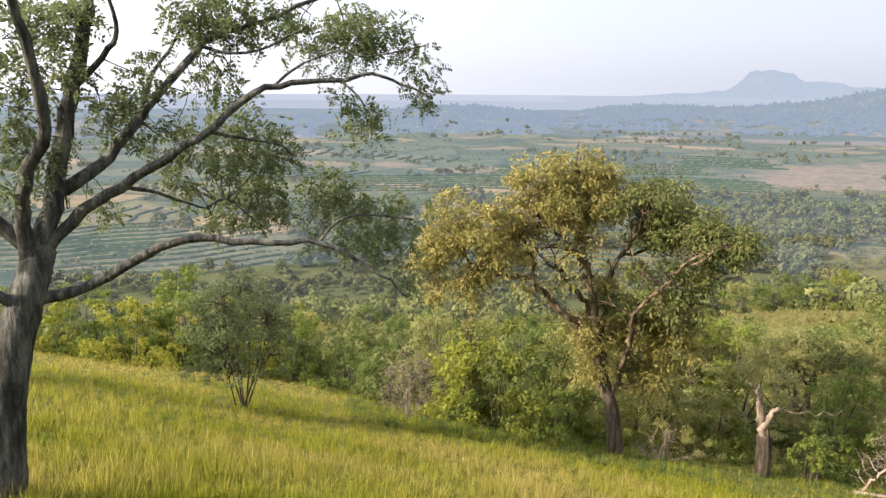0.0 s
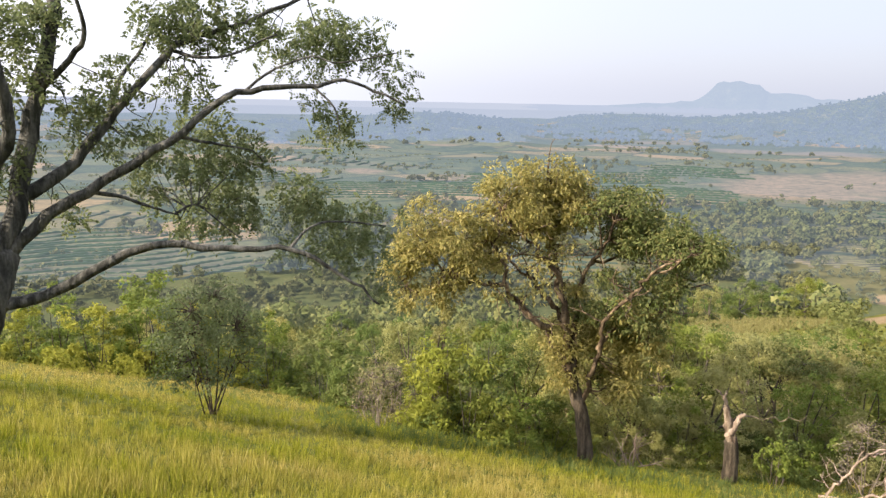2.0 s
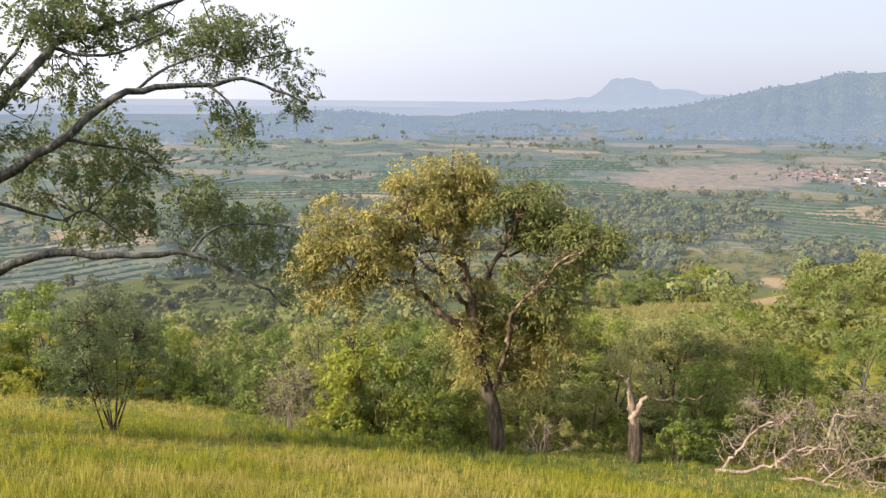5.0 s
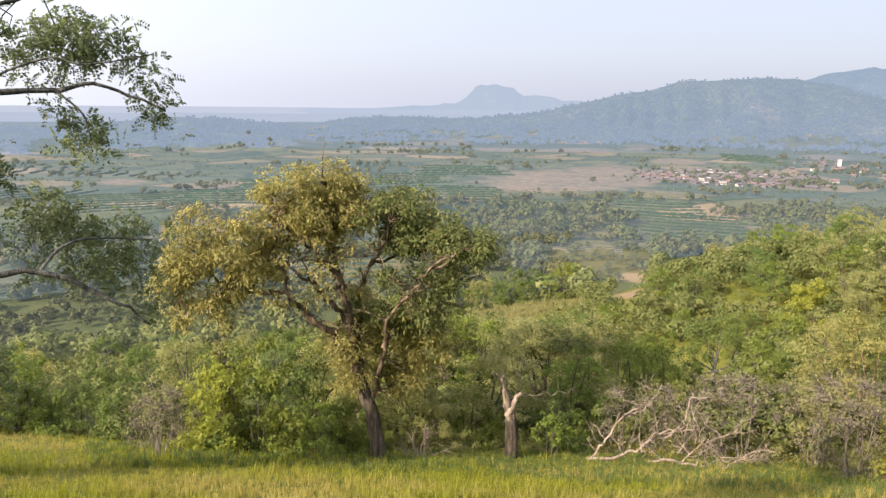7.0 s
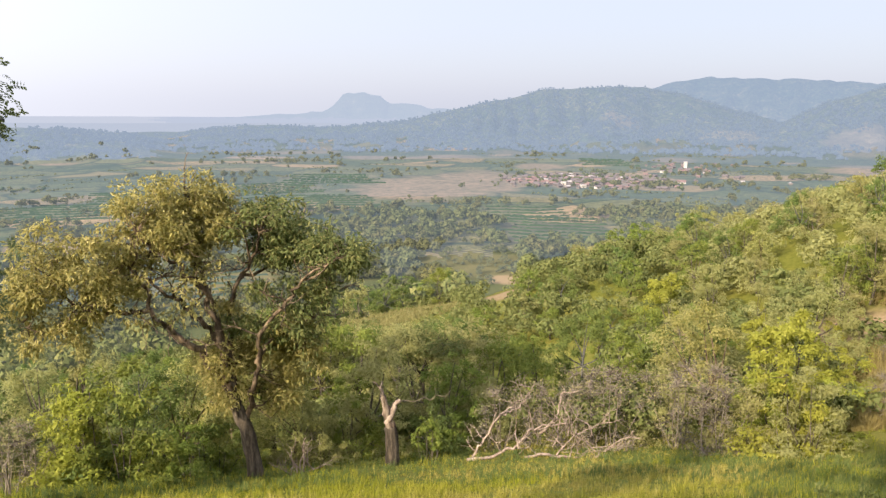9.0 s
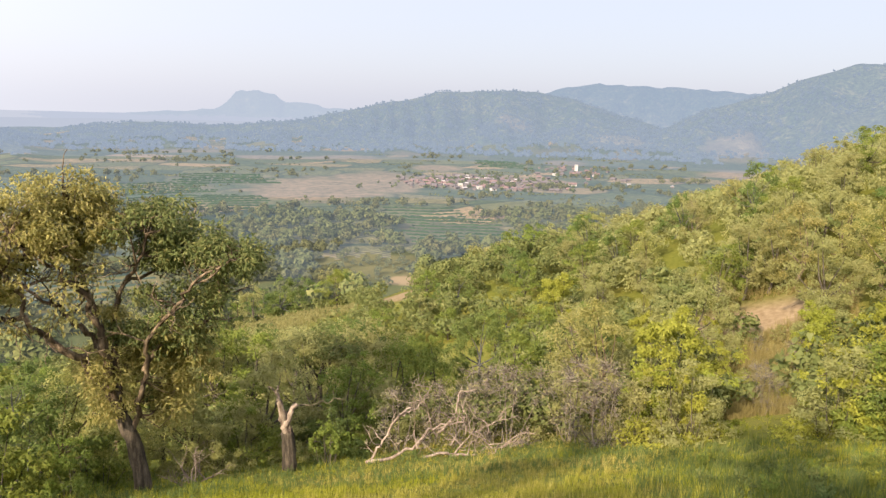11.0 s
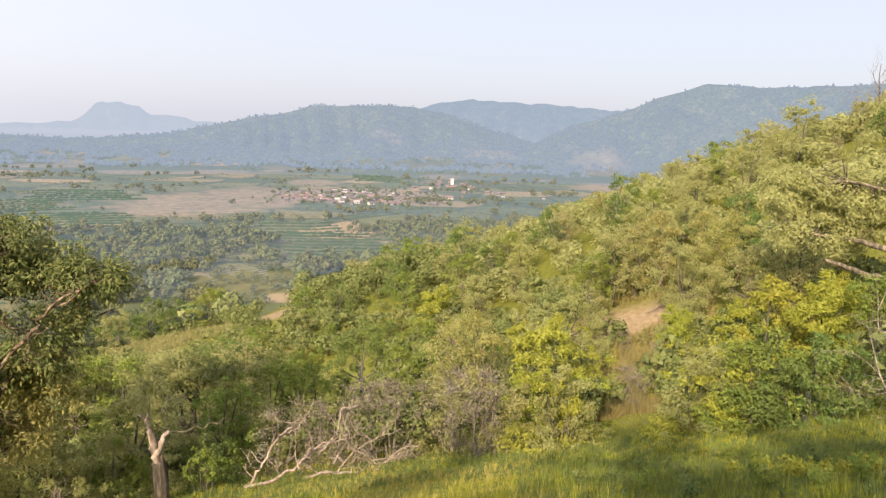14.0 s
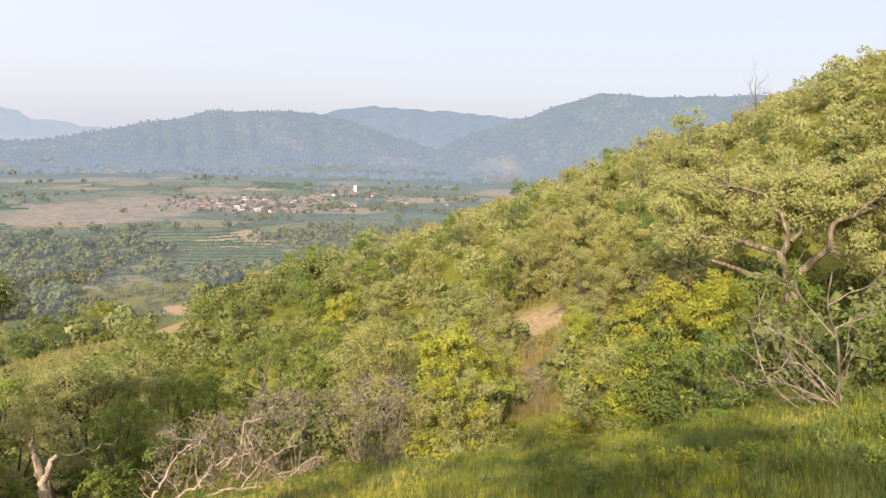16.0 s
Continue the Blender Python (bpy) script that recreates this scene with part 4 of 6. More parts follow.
def broken_stump():
    """A dead bole, snapped off at a man's height."""
    rng = np.random.default_rng(8)
    x, y = 8.16, 17.16
    ob = thing("tree_stump", x, y, "dead tree stump, dark bole snapped into pale splintered prongs", "tree stump", sink=0.1)
    g = Geo()
    tube(g, [(0.0, 0, -0.5), (0.0, 0.0, -0.1), (0.02, -0.01, 0.37), (0.01, 0.0, 0.88), (-0.02, 0.01, 1.22)], 0.225, 0.165, 14, 18, 0.07, rng)
    part("trunk", g, BARK_OLD, ob, "dark weathered bole")
    g = Geo()
    tube(g, [(0.02, 0.0, 1.05), (-0.06, 0.03, 1.37), (-0.13, 0.06, 1.78), (-0.20, 0.09, 2.10)], 0.15, 0.07, 10, 14, 0.12, rng)
    for k in range(9):
        a = k * 0.7
        c, d = 0.115 * math.cos(a), 0.115 * math.sin(a)
        tube(g, [(c * 1.05, d * 1.05, 0.95), (c, d, 1.25), (c * 0.8 - 0.02, d * 0.8, rng.uniform(1.3, 1.7))], 0.045, 0.006, 5, 6, 0.15, rng)
    part("split_bole", g, TORN_WOOD, ob, "torn reddish heartwood of the broken bole")
    for pts, a, b in (([(-0.18, 0.09, 2.03), (-0.24, 0.12, 2.29), (-0.23, 0.11, 2.55)], 0.065, 0.02), ([(-0.24, 0.12, 2.26), (-0.36, 0.17, 2.50), (-0.47, 0.22, 2.54)], 0.03, 0.01),
                      ([(-0.08, 0.03, 1.35), (0.05, -0.02, 1.71), (0.22, -0.09, 1.98)], 0.11, 0.05), ([(0.20, -0.09, 1.95), (0.5, 0.09, 1.86), (0.74, -0.02, 1.83), (0.96, -0.13, 1.94), (1.11, -0.20, 1.85), (1.25, -0.26, 2.0), (1.23, -0.25, 2.22)], 0.018, 0.009),
                      ([(1.25, -0.26, 2.0), (1.49, -0.38, 1.96), (1.62, -0.44, 2.13)], 0.014, 0.006)):
        g = Geo()
        tube(g, pts, a, b, 8, None, 0.09, rng, 1.0, 0.25)
        part("limb", g, BARK_PALE if a > 0.025 else BARK_TAN, ob, "pale barkless limb" if a > 0.025 else "thin crooked side branch")
    return ob


def flat_tree():
    """A low tree with an umbrella of leaves, behind the stump."""
    rng = np.random.default_rng(81)
    x, y = at(28.0, 26.0)
    top = 1.6 - 26.0 * math.tan(radians(16.9)) - ground_at(x, y)
    ob = thing("tree", x, y, "low spreading tree with a flat grey-green crown", "tree", sink=0.1)
    g = Geo()
    tube(g, [(0, 0, -0.4), (0.0, 0, 0.0), (0.05, 0.05, 0.35 * top), (-0.04, 0, 0.62 * top)], 0.13, 0.085, 9, 14, 0.06, rng)
    part("trunk", g, BARK_GREY, ob)
    limbs = []
    for k in range(7):
        a = k * 0.9 + rng.uniform(-0.2, 0.2)
        reach = rng.uniform(0.8, 1.5)
        g = Geo()
        limbs.append(tube(g, [(-0.03, 0, (0.5 + 0.02 * k) * top), (reach * 0.5 * math.cos(a), reach * 0.5 * math.sin(a), 0.78 * top), (reach * math.cos(a), reach * math.sin(a), 0.9 * top)], 0.06, 0.015, 6, 10, 0.07, rng, 1.0, 0.4))
        part("limb", g, BARK_GREY, ob)
    lobes = [(1.15 * math.cos(a), 1.15 * math.sin(a), (0.9 + 0.04 * math.sin(3 * a)) * top, 0.55, 0.22) for a in np.arange(0, 6.2, 0.9)] + [(0, 0, 0.95 * top, 0.7, 0.24)]
    g = Geo()
    ends = crown(g, lobes, 130, 50, 0.10, rng, 0.26, 0.2, 0.3, 0.3)
    part("crown", g, LEAF_DULL_SHADE, ob)
    g = Geo()
    twigs(g, limbs, ends[::3], rng, 0.008, 3)
    part("twig", g, BARK_GREY, ob)["kind"] = "stuff"
    return ob


def grown_tree(name, seed, height, width, leaf, bark, label, category="tree", clusters=75, per=56, length=0.15, stems=1, low=0.3, ratio=0.28, bare=False, shell=0.3, tuft=0.10, twig=3, simple=False):
    """A tree or bush at the origin: stem and limbs in one piece, and an uneven crown of leaf clumps."""
    rng = np.random.default_rng(seed)
    ob = new(name)
    ob.empty_display_size = 0.2
    tagged(ob, label, category)
    lobes = []
    n_lobes = int(rng.integers(7, 11))
    for i in range(n_lobes):
        a = i * 2.4 + rng.uniform(-0.5, 0.5)
        h = low + (1 - low) * (i + 0.5) / n_lobes
        bulge = math.sin(math.pi * min(1, 0.25 + 0.72 * (h - low) / (1 - low)))
        rr = width * 0.5 * bulge * rng.uniform(0.35, 0.8)
        s = width * rng.uniform(0.15, 0.28)
        lobes.append((rr * math.cos(a), rr * math.sin(a), h * height - s * 0.3, s, s * rng.uniform(0.6, 0.9)))
    if stems > 1 and low < 0.06:
        # boughs that hang to the ground
        for i in range(6):
            a = i * 1.05 + rng.uniform(-0.3, 0.3)
            lobes.append((0.31 * width * math.cos(a), 0.31 * width * math.sin(a), 0.17 * height, 0.19 * width, 0.15 * height))
    limbs = []
    base_r = (0.02 * height + 0.015) * (0.62 if stems > 1 else 1.0)
    wood = Geo()
    if stems == 1:
        lean = rng.normal(0, 0.06, 2) * height
        top = height * max(low, 0.3)
        limbs.append(tube(wood, [(0, 0, -0.4), (0, 0, 0), (lean[0] * 0.6, lean[1] * 0.3, top * 0.5), (lean[0], lean[1], top)], base_r, base_r * 0.7, 7, 8, 0.06, rng))
        fork = np.array([lean[0], lean[1], top])
    for lb in lobes:
        e = np.array(lb[:3])
        s = fork if stems == 1 else np.array([rng.normal(0, 0.06), rng.normal(0, 0.06), -0.2])
        mid = s + (e - s) * 0.5 + rng.standard_normal(3) * 0.03 * height + [0, 0, -0.03 * height]
        limbs.append(tube(wood, [s, mid, e], base_r * 0.5, base_r * 0.12, 4 if simple else 5, 5 if simple else 7, 0.05, rng))
    if bare:
        ends, _ = in_lobes(lobes, clusters, rng, 0.3)
    else:
        g = Geo()
        ends = crown(g, lobes, clusters, per, length, rng, ratio, tuft * width * 0.75, 0.35, shell, simple=simple)
    twigs(wood, limbs, ends[::twig], rng, 0.007 if not bare else 0.0065, 3)
    part("trunk", wood, bark, ob)
    if not bare:
        part("crown", g, leaf, ob)
    return ob


USED = set()


def room(az, r):
    """How tall a tree may stand at a place of the wood below the grass, whose tops fall away eastwards."""
    tops = np.interp(az, (14, 18, 20, 29, 31, 33, 35, 36.5, 39, 42), (-13, -15.4, -16.2, -16.1, -15.3, -14.4, -13.2, -12.0, -10.9, -8))
    if r > 94:
        tops = np.interp(az, (14, 30, 33, 36, 42), (-11.6, -11.7, -13.4, -12.2, -8))
    x, y = at(az, r)
    return EYE + r * math.tan(math.radians(tops)) - ground_at(x, y)


def fitted(ob, az, r, s):
    """The size s of a tree, cut down to the room that it has."""
    if not 14 < az < 42:
        return s
    tall = max(v.co.z for c in ob.children for v in c.data.vertices)
    return min(s, room(az, r) / tall)


def put(ob, az, r, turn=0.0, scale=1.0, sink=0.1, label="", group=""):
    """Sets a tree on the land; the first use of each is the tree itself."""
    x, y = at(az, r)
    m = pose(x, y, ground_at(x, y) - sink, 0, 0, turn)
    if ob in USED:
        c = copy_thing(ob, m)
    else:
        USED.add(ob)
        c = ob
        c.matrix_world = m
    c.scale = (scale, scale, scale)
    if label:
        c["label"] = label
    if group:
        c["group"] = group
    return c


near_tree()
golden_tree()
broken_stump()
flat_tree()

SPEC = {
    "olive": ("tree", 21, 5.0, 4.6, LEAF_OLIVE, BARK_GREY, "olive-green leafy tree on the hillside", 0.25),
    "green": ("tree", 22, 4.6, 3.8, LEAF_GREEN, BARK_GREY, "fresh green leafy tree on the hillside", 0.25),
    "lime": ("tree", 23, 4.2, 3.4, LEAF_LIME, BARK_GREY, "bright yellow-green leafy tree on the hillside", 0.18),
    "deep": ("tree", 24, 4.4, 4.2, LEAF_DEEP, BARK_DARK, "dark green leafy tree on the hillside", 0.25),
    "gold": ("tree", 25, 5.2, 4.4, LEAF_GOLD, BARK_WARM, "tree with golden-olive leaves on the hillside", 0.25),
    "shrub": ("shrub", 26, 2.6, 2.8, LEAF_OLIVE, BARK_GREY, "low olive-green shrub on the slope", 0.1),
    "lime_bush": ("bush", 35, 3.0, 3.0, LEAF_LIME, BARK_GREY, "round yellow-green bush, leafy to the ground", 0.04),
    "green_bush": ("bush", 36, 3.0, 3.2, LEAF_GREEN, BARK_GREY, "round fresh green bush, leafy to the ground", 0.04),
    "deep_bush": ("bush", 37, 3.0, 3.2, LEAF_DEEP, BARK_DARK, "round dark green bush, leafy to the ground", 0.04),
    "olive_bush": ("bush", 38, 3.0, 3.2, LEAF_OLIVE, BARK_GREY, "round olive-green bush, leafy to the ground", 0.04),
}
PROTO, FAR = {}, {}
for key, (kind, seed, tall, wide, leaf, bark, label, low) in SPEC.items():
    small = kind != "tree"
    PROTO[key] = grown_tree(kind, seed, tall, wide, leaf, bark, label, kind, 60 if small else 76, 78, 0.098 if small else 0.115, 6 if small else 1, low, 0.3, twig=9, simple=True)
    FAR[key] = grown_tree(kind, seed + 40, tall, wide * 1.08, leaf, bark, label, kind, 46 if small else 70, 62, 0.118 if small else 0.138, 6 if small else 1, min(low, 0.12), 0.3, twig=15, simple=True)
PROTO["dry"] = grown_tree("shrub", 28, 2.6, 2.6, LEAF_DRY, BARK_TWIG, "half-bare dry shrub with grey-brown twigs", "shrub", 260, 3, 0.07, 7, 0.15, twig=1)
PROTO["bare"] = grown_tree("shrub", 29, 2.4, 2.6, LEAF_DRY, BARK_TWIG, "leafless shrub of grey-brown twigs", "shrub", 300, stems=7, low=0.15, bare=True, twig=1)
FAR["dry"] = grown_tree("shrub", 68, 2.6, 2.6, LEAF_DRY, BARK_TWIG, "half-bare dry shrub with grey-brown twigs", "shrub", 150, 7, 0.11, 6, 0.15, twig=3)


# trees along the lower edge of the grass: kind, bearing, distance, size
# the hedge of bushes west of the bush
EDGE = [
    ("green_bush", -31, 27, 0.75), ("lime_bush", -28.5, 26, 0.72), ("green_bush", -26.5, 26, 0.85), ("green_bush", -24.5, 25.5, 0.7), ("lime_bush", -24, 24, 0.85), ("lime_bush", -22.8, 25.5, 0.62),
    ("green_bush", -21, 26, 0.8), ("green_bush", -20.5, 25, 1.0), ("deep_bush", -18.5, 26, 0.85), ("lime_bush", -17.5, 25.5, 1.0), ("green_bush", -16.5, 27, 0.9), ("deep_bush", -14, 26, 0.8),
    ("lime_bush", -13.5, 25, 0.9), ("deep_bush", -12, 25, 0.75), ("green_bush", -11.5, 24.5, 1.0), ("olive_bush", -10, 26, 0.7), ("deep_bush", -8, 24.5, 0.72), ("deep_bush", -7.5, 23, 0.8),
    ("deep_bush", -5.8, 23.5, 0.62), ("deep_bush", -5.5, 22, 0.7), ("olive_bush", -4, 23.5, 0.62), ("dry", -3.5, 18.6, 0.6), ("dry", -1.6, 19.4, 0.7),
]
# round the broad tree
EDGE += [
    ("lime_bush", 0.8, 20.3, 0.68), ("lime_bush", 1.4, 19.4, 1.05), ("lime_bush", 2.8, 18.9, 1.15), ("green_bush", 4.6, 18.5, 1.15), ("deep_bush", 6.4, 19.0, 1.1), ("deep_bush", 8.0, 20.6, 0.85),
    ("green_bush", 9.2, 17.9, 0.6), ("gold", 9.9, 19.9, 0.66), ("green_bush", 10.6, 19.2, 0.72), ("deep_bush", 11.6, 18.9, 0.62), ("olive_bush", 12.8, 21, 0.8), ("gold", 13, 23, 0.9),
]
# round the stump
EDGE += [
    ("olive", 16, 23, 0.75), ("gold", 17.4, 20.4, 0.5), ("olive_bush", 18.4, 20.2, 0.75), ("olive_bush", 20, 20.4, 0.7), ("green_bush", 22, 21.5, 0.9), ("olive_bush", 25.8, 20.6, 0.6), ("olive", 24, 22.5, 0.75),
    ("olive", 27, 25, 0.85), ("deep_bush", 29.2, 20.8, 0.75), ("green", 30.5, 22.5, 0.75), ("olive_bush", 30.4, 23, 0.8), ("olive", 31.5, 27, 0.85),
]
# behind the fallen branches
EDGE += [
    ("olive_bush", 33, 23, 0.8), ("green", 34.5, 25, 0.85), ("dry", 34.5, 21.2, 0.9), ("green", 36, 30, 0.75), ("dry", 37.5, 22.0, 0.9), ("green_bush", 38, 24, 0.85),
    ("dry", 40.5, 21.5, 1.0), ("deep", 41, 33, 0.85), ("bare", 42, 22.3, 1.1), ("dry", 43.5, 21.0, 1.05), ("green", 44, 29, 0.75), ("dry", 46, 22.5, 0.9),
    ("lime", 47, 39, 0.9), ("olive_bush", 48, 21.5, 0.75), ("olive", 48.5, 27, 0.8), ("dry", 48.6, 20.6, 1.1),
]
# west of the gully
EDGE += [
    ("gold", 50, 24.5, 0.85), ("dry", 50.5, 20.0, 0.8), ("dry", 51.5, 20.3, 1.0), ("olive_bush", 53.5, 20.2, 0.75), ("lime_bush", 55.5, 22, 0.95), ("lime", 55.8, 23.5, 0.95),
    ("lime_bush", 56.6, 19.6, 0.95), ("olive", 57.5, 33, 0.7), ("olive_bush", 57.8, 20.5, 0.72), ("lime_bush", 58, 24.5, 0.85), ("olive_bush", 58.0, 19.2, 0.85), ("olive_bush", 58.5, 29, 0.8),
    ("lime_bush", 58.6, 21, 0.8), ("lime_bush", 58.6, 33, 0.7), ("green", 59, 38, 0.75), ("lime_bush", 59.4, 26.5, 0.9), ("olive_bush", 59.6, 32.5, 0.75), ("olive_bush", 59.6, 36, 0.8),
]
# in the gully
EDGE += [
    ("green", 60.5, 41, 0.65), ("olive", 60.6, 39.5, 0.8), ("lime_bush", 60.2, 25.5, 0.6), ("olive_bush", 60.2, 30.5, 0.45), ("olive_bush", 61.2, 27.5, 0.32), ("olive", 62, 46, 0.75),
    ("olive", 62.2, 39.8, 0.8), ("dry", 62.2, 24.5, 0.6), ("dry", 63.0, 23.0, 0.55), ("olive", 63.6, 42.5, 0.7), ("gold", 63.8, 39.5, 0.85), ("dry", 64.4, 30, 0.4),
    ("olive_bush", 65.5, 33, 0.7), ("olive_bush", 64.6, 24.5, 0.5), ("dry", 64.8, 28, 0.6), ("dry", 62.6, 27, 0.42), ("olive_bush", 63.5, 25.2, 0.34), ("dry", 62.0, 31.5, 0.38), ("shrub", 63.2, 33, 0.3),
]
# east of the gully
EDGE += [
    ("shrub", 65.2, 32, 0.6), ("lime", 65.4, 28, 0.65), ("olive", 65.6, 34.5, 0.8), ("olive_bush", 65.6, 37, 0.75), ("olive_bush", 66, 26.5, 0.55), ("olive_bush", 66.6, 29.5, 0.85),
    ("gold", 67, 40, 0.7), ("lime_bush", 67.2, 18.8, 0.8), ("olive_bush", 67.2, 22.5, 0.72), ("olive_bush", 68.2, 18.9, 0.85), ("olive_bush", 68.5, 19.6, 0.72), ("gold", 69, 37, 0.8),
    ("lime_bush", 69.8, 19.6, 0.95), ("lime", 69.6, 28, 0.6), ("lime_bush", 70, 23.5, 0.85),
]
# under the tree on the spur
EDGE += [
    ("green_bush", 71.0, 19.3, 0.8), ("green_bush", 71.6, 18.9, 0.95), ("lime", 72.5, 24, 0.85), ("lime", 75.5, 23.5, 0.8), ("lime_bush", 66.8, 24.5, 0.8), ("olive", 73, 36, 0.85), ("olive", 73.5, 31, 0.85), ("deep_bush", 74.3, 18.8, 0.78),
    ("deep_bush", 75.0, 18.4, 0.85), ("deep_bush", 77.5, 19.0, 0.8), ("green", 79.5, 22.5, 0.75), ("deep_bush", 86, 18.4, 0.8), ("green", 90, 18, 0.7), ("olive", 92, 30, 0.9),
]
rng = np.random.default_rng(3)
for kind, az, r, s in EDGE:
    s = s * 1.2 if az < -15 else s
    put(PROTO[kind], az, r, rng.uniform(0, 360), max(0.3, fitted(PROTO[kind], az, r, s * rng.uniform(0.95, 1.05))), 0.3 if "bush" in kind else 0.1, group="trees along the lower edge of the grass")

# the woods on the spur and below the grass
KINDS = ["olive", "olive", "olive", "olive", "olive", "gold", "green", "deep", "green", "lime", "shrub", "dry"]
placed = [(*at(a, r), 1.2) for _, a, r, _ in EDGE]


def wood_of(n, az0, az1, r0, r1, power, kinds, group, sizes, gap0=1.5, gap1=0.012):
    count = tries = 0
    while count < n and tries < 40 * n:
        tries += 1
        az, r = rng.uniform(az0, az1), r0 + (r1 - r0) * rng.random() ** power
        x, y = at(az, r)
        if bare_mask(np.array([x]), np.array([y]), BARE_NEAR)[0] > 0.05:
            continue
        if 61 < az < 64.6 and r < 40:
            continue
        if 32.4 < az < 35.8 and r > 48 or 19 < az < 30 and 66 < r < 96 or az > 79.5 and r > 62:
            continue
        gap = gap0 + gap1 * r
        if any((x - a) ** 2 + (y - b) ** 2 < (gap + c * 0.3) ** 2 for a, b, c in placed):
            continue
        placed.append((x, y, 1.2))
        key = kinds[int(rng.integers(len(kinds)))]
        fit = 0.5 + 0.45 * min(1, max(0, (az - 34) / 15)) if az > 31 and r > 30 else 1.0
        fit *= 1 - 0.28 * float(step(45, 56, az)) * float(step(48, 70, r)) - 0.32 * float(step(72, 78, az)) * (r > 40)
        model = (PROTO if r < 34 else FAR)[key]
        size = fitted(model, az, r, rng.uniform(*sizes) * fit)
        if size > 0.22:
            put(model, az, r, rng.uniform(0, 360), size, group=group)
        count += 1


GREENER = ["green", "olive", "deep", "green", "olive", "deep", "shrub"]
for kinds, a0, a1, near_n, far_n in ((GREENER, 35, 51, 14, 58), (KINDS, 51, 98, 31, 130)):
    wood_of(near_n, a0, a1, 25, 45, 1.0, kinds, "trees of the wood on the spur", (0.5, 0.8))
    wood_of(far_n, a0, a1, 44, 98, 0.9, kinds, "trees of the wood on the spur", (0.6, 1.0))
wood_of(62, -42, 36, 33, 90, 0.8, ["olive", "deep", "deep", "green", "gold", "shrub"], "trees of the wood below the grass", (0.6, 1.0), 2.0, 0.02)
wood_of(44, 17, 33, 34, 47, 1.0, ["deep", "olive", "green", "olive"], "trees of the wood below the grass", (0.9, 1.2), 0.8, 0.01)
wood_of(44, 15, 32, 97, 122, 1.0, ["deep", "deep", "green", "olive", "deep"], "trees beyond the meadow on the brow", (1.05, 1.5), 2.0, 0.008)
for o in [*PROTO.values(), *FAR.values()]:
    if o not in USED:
        for c in (*o.children, o):
            bpy.data.objects.remove(c)

# unseen trees behind and left of the camera, added to shade the grass
for az, r, s in ((-118, 9.5, 1.25), (-103, 12.0, 1.5)):
    put(PROTO["olive"], az, r, 40 + az, s, label="tall olive-green tree shading the slope")
slim = grown_tree("tree", 75, 7.3, 3.1, LEAF_OLIVE, BARK_GREY, "tall slim olive-green tree shading the slope", clusters=110, per=50, length=0.14, low=0.22, simple=True)
put(slim, -60.0, 18.2)
stem = grown_tree("tree", 39, 4.2, 0.95, LEAF_OLIVE, BARK_GREY, "slim dead stem grown over with creeper", clusters=60, per=40, length=0.10, low=0.1, tuft=0.16)
put(stem, 2.4, 19.6)

# the young bush and the sapling on the grass
bush = grown_tree("bush", 31, 2.75, 2.9, LEAF_DARK, BARK_OLD, "round many-stemmed bush standing alone in the grass", "bush", clusters=230, per=36, length=0.06, stems=9, low=0.5, shell=0.3, twig=1, tuft=0.085)
bush.matrix_world = pose(-4.06, 13.92, ground_at(-4.06, 13.92) - 0.05)
young = grown_tree("sapling", 33, 1.45, 1.15, LEAF_GREEN, BARK_GREY, "small leafy sapling beside the stump", "sapling", clusters=60, per=30, length=0.075, stems=5, low=0.4, twig=1)
put(young, 28.6, 19.2)
sapling = grown_tree("sapling", 32, 1.9, 1.4, LEAF_DRY, BARK_TWIG, "thin half-bare sapling at the edge of the grass", "sapling", clusters=70, per=5, length=0.07, stems=3, low=0.4, twig=1)
sapling.matrix_world = pose(-0.89, 16.98, ground_at(-0.89, 16.98) - 0.05)


# ---- far woods ----
def woods(name, spots, material, size, leaves, label, seed, leaf=2.3):
    """Crowns of many leaf clumps, joined: nobody could count them."""
    rng = np.random.default_rng(seed)
    x, y = spots[:, 0], spots[:, 1]
    z = land_z(x, y)
    n = len(x)
    w = size * rng.uniform(0.55, 1.45, n)
    # each crown is a handful of tufts, whose leaves lie round their faces
    tufts = 7
    kt = np.repeat(np.arange(n), tufts)
    dt = unit(rng.standard_normal((n * tufts, 3)))
    dt[:, 2] = np.abs(dt[:, 2]) * 1.3 - 0.25
    ct = np.stack([x, y, z + w * 0.36], -1)[kt] + dt * (w[kt] * rng.uniform(0.14, 0.36, n * tufts))[:, None]
    rt = w[kt] * rng.uniform(0.15, 0.27, n * tufts)
    k = np.repeat(np.arange(n * tufts), max(1, leaves // tufts))
    d = unit(rng.standard_normal((len(k), 3)) + dt[k] * 0.5 + [0, 0, 0.3])
    pos = ct[k] + d * (rt[k] * rng.uniform(0.75, 1.12, len(k)))[:, None] * [1, 1, 0.85]
    g = Geo()
    face = d + rng.standard_normal((len(k), 3)) * 0.32
    way = np.cross(face, rng.standard_normal((len(k), 3)))
    size_k = w[kt[k]] * leaf / math.sqrt(leaves) * rng.uniform(0.6, 1.3, len(k))
    leaf_blades(g, pos - unit(way) * size_k[:, None] * 0.4, way, size_k, 0.42, rng, simple=True, face=face)
    ob = new(name, g.mesh(name, material, True))
    return tagged(ob, label, "woods", kind="stuff")


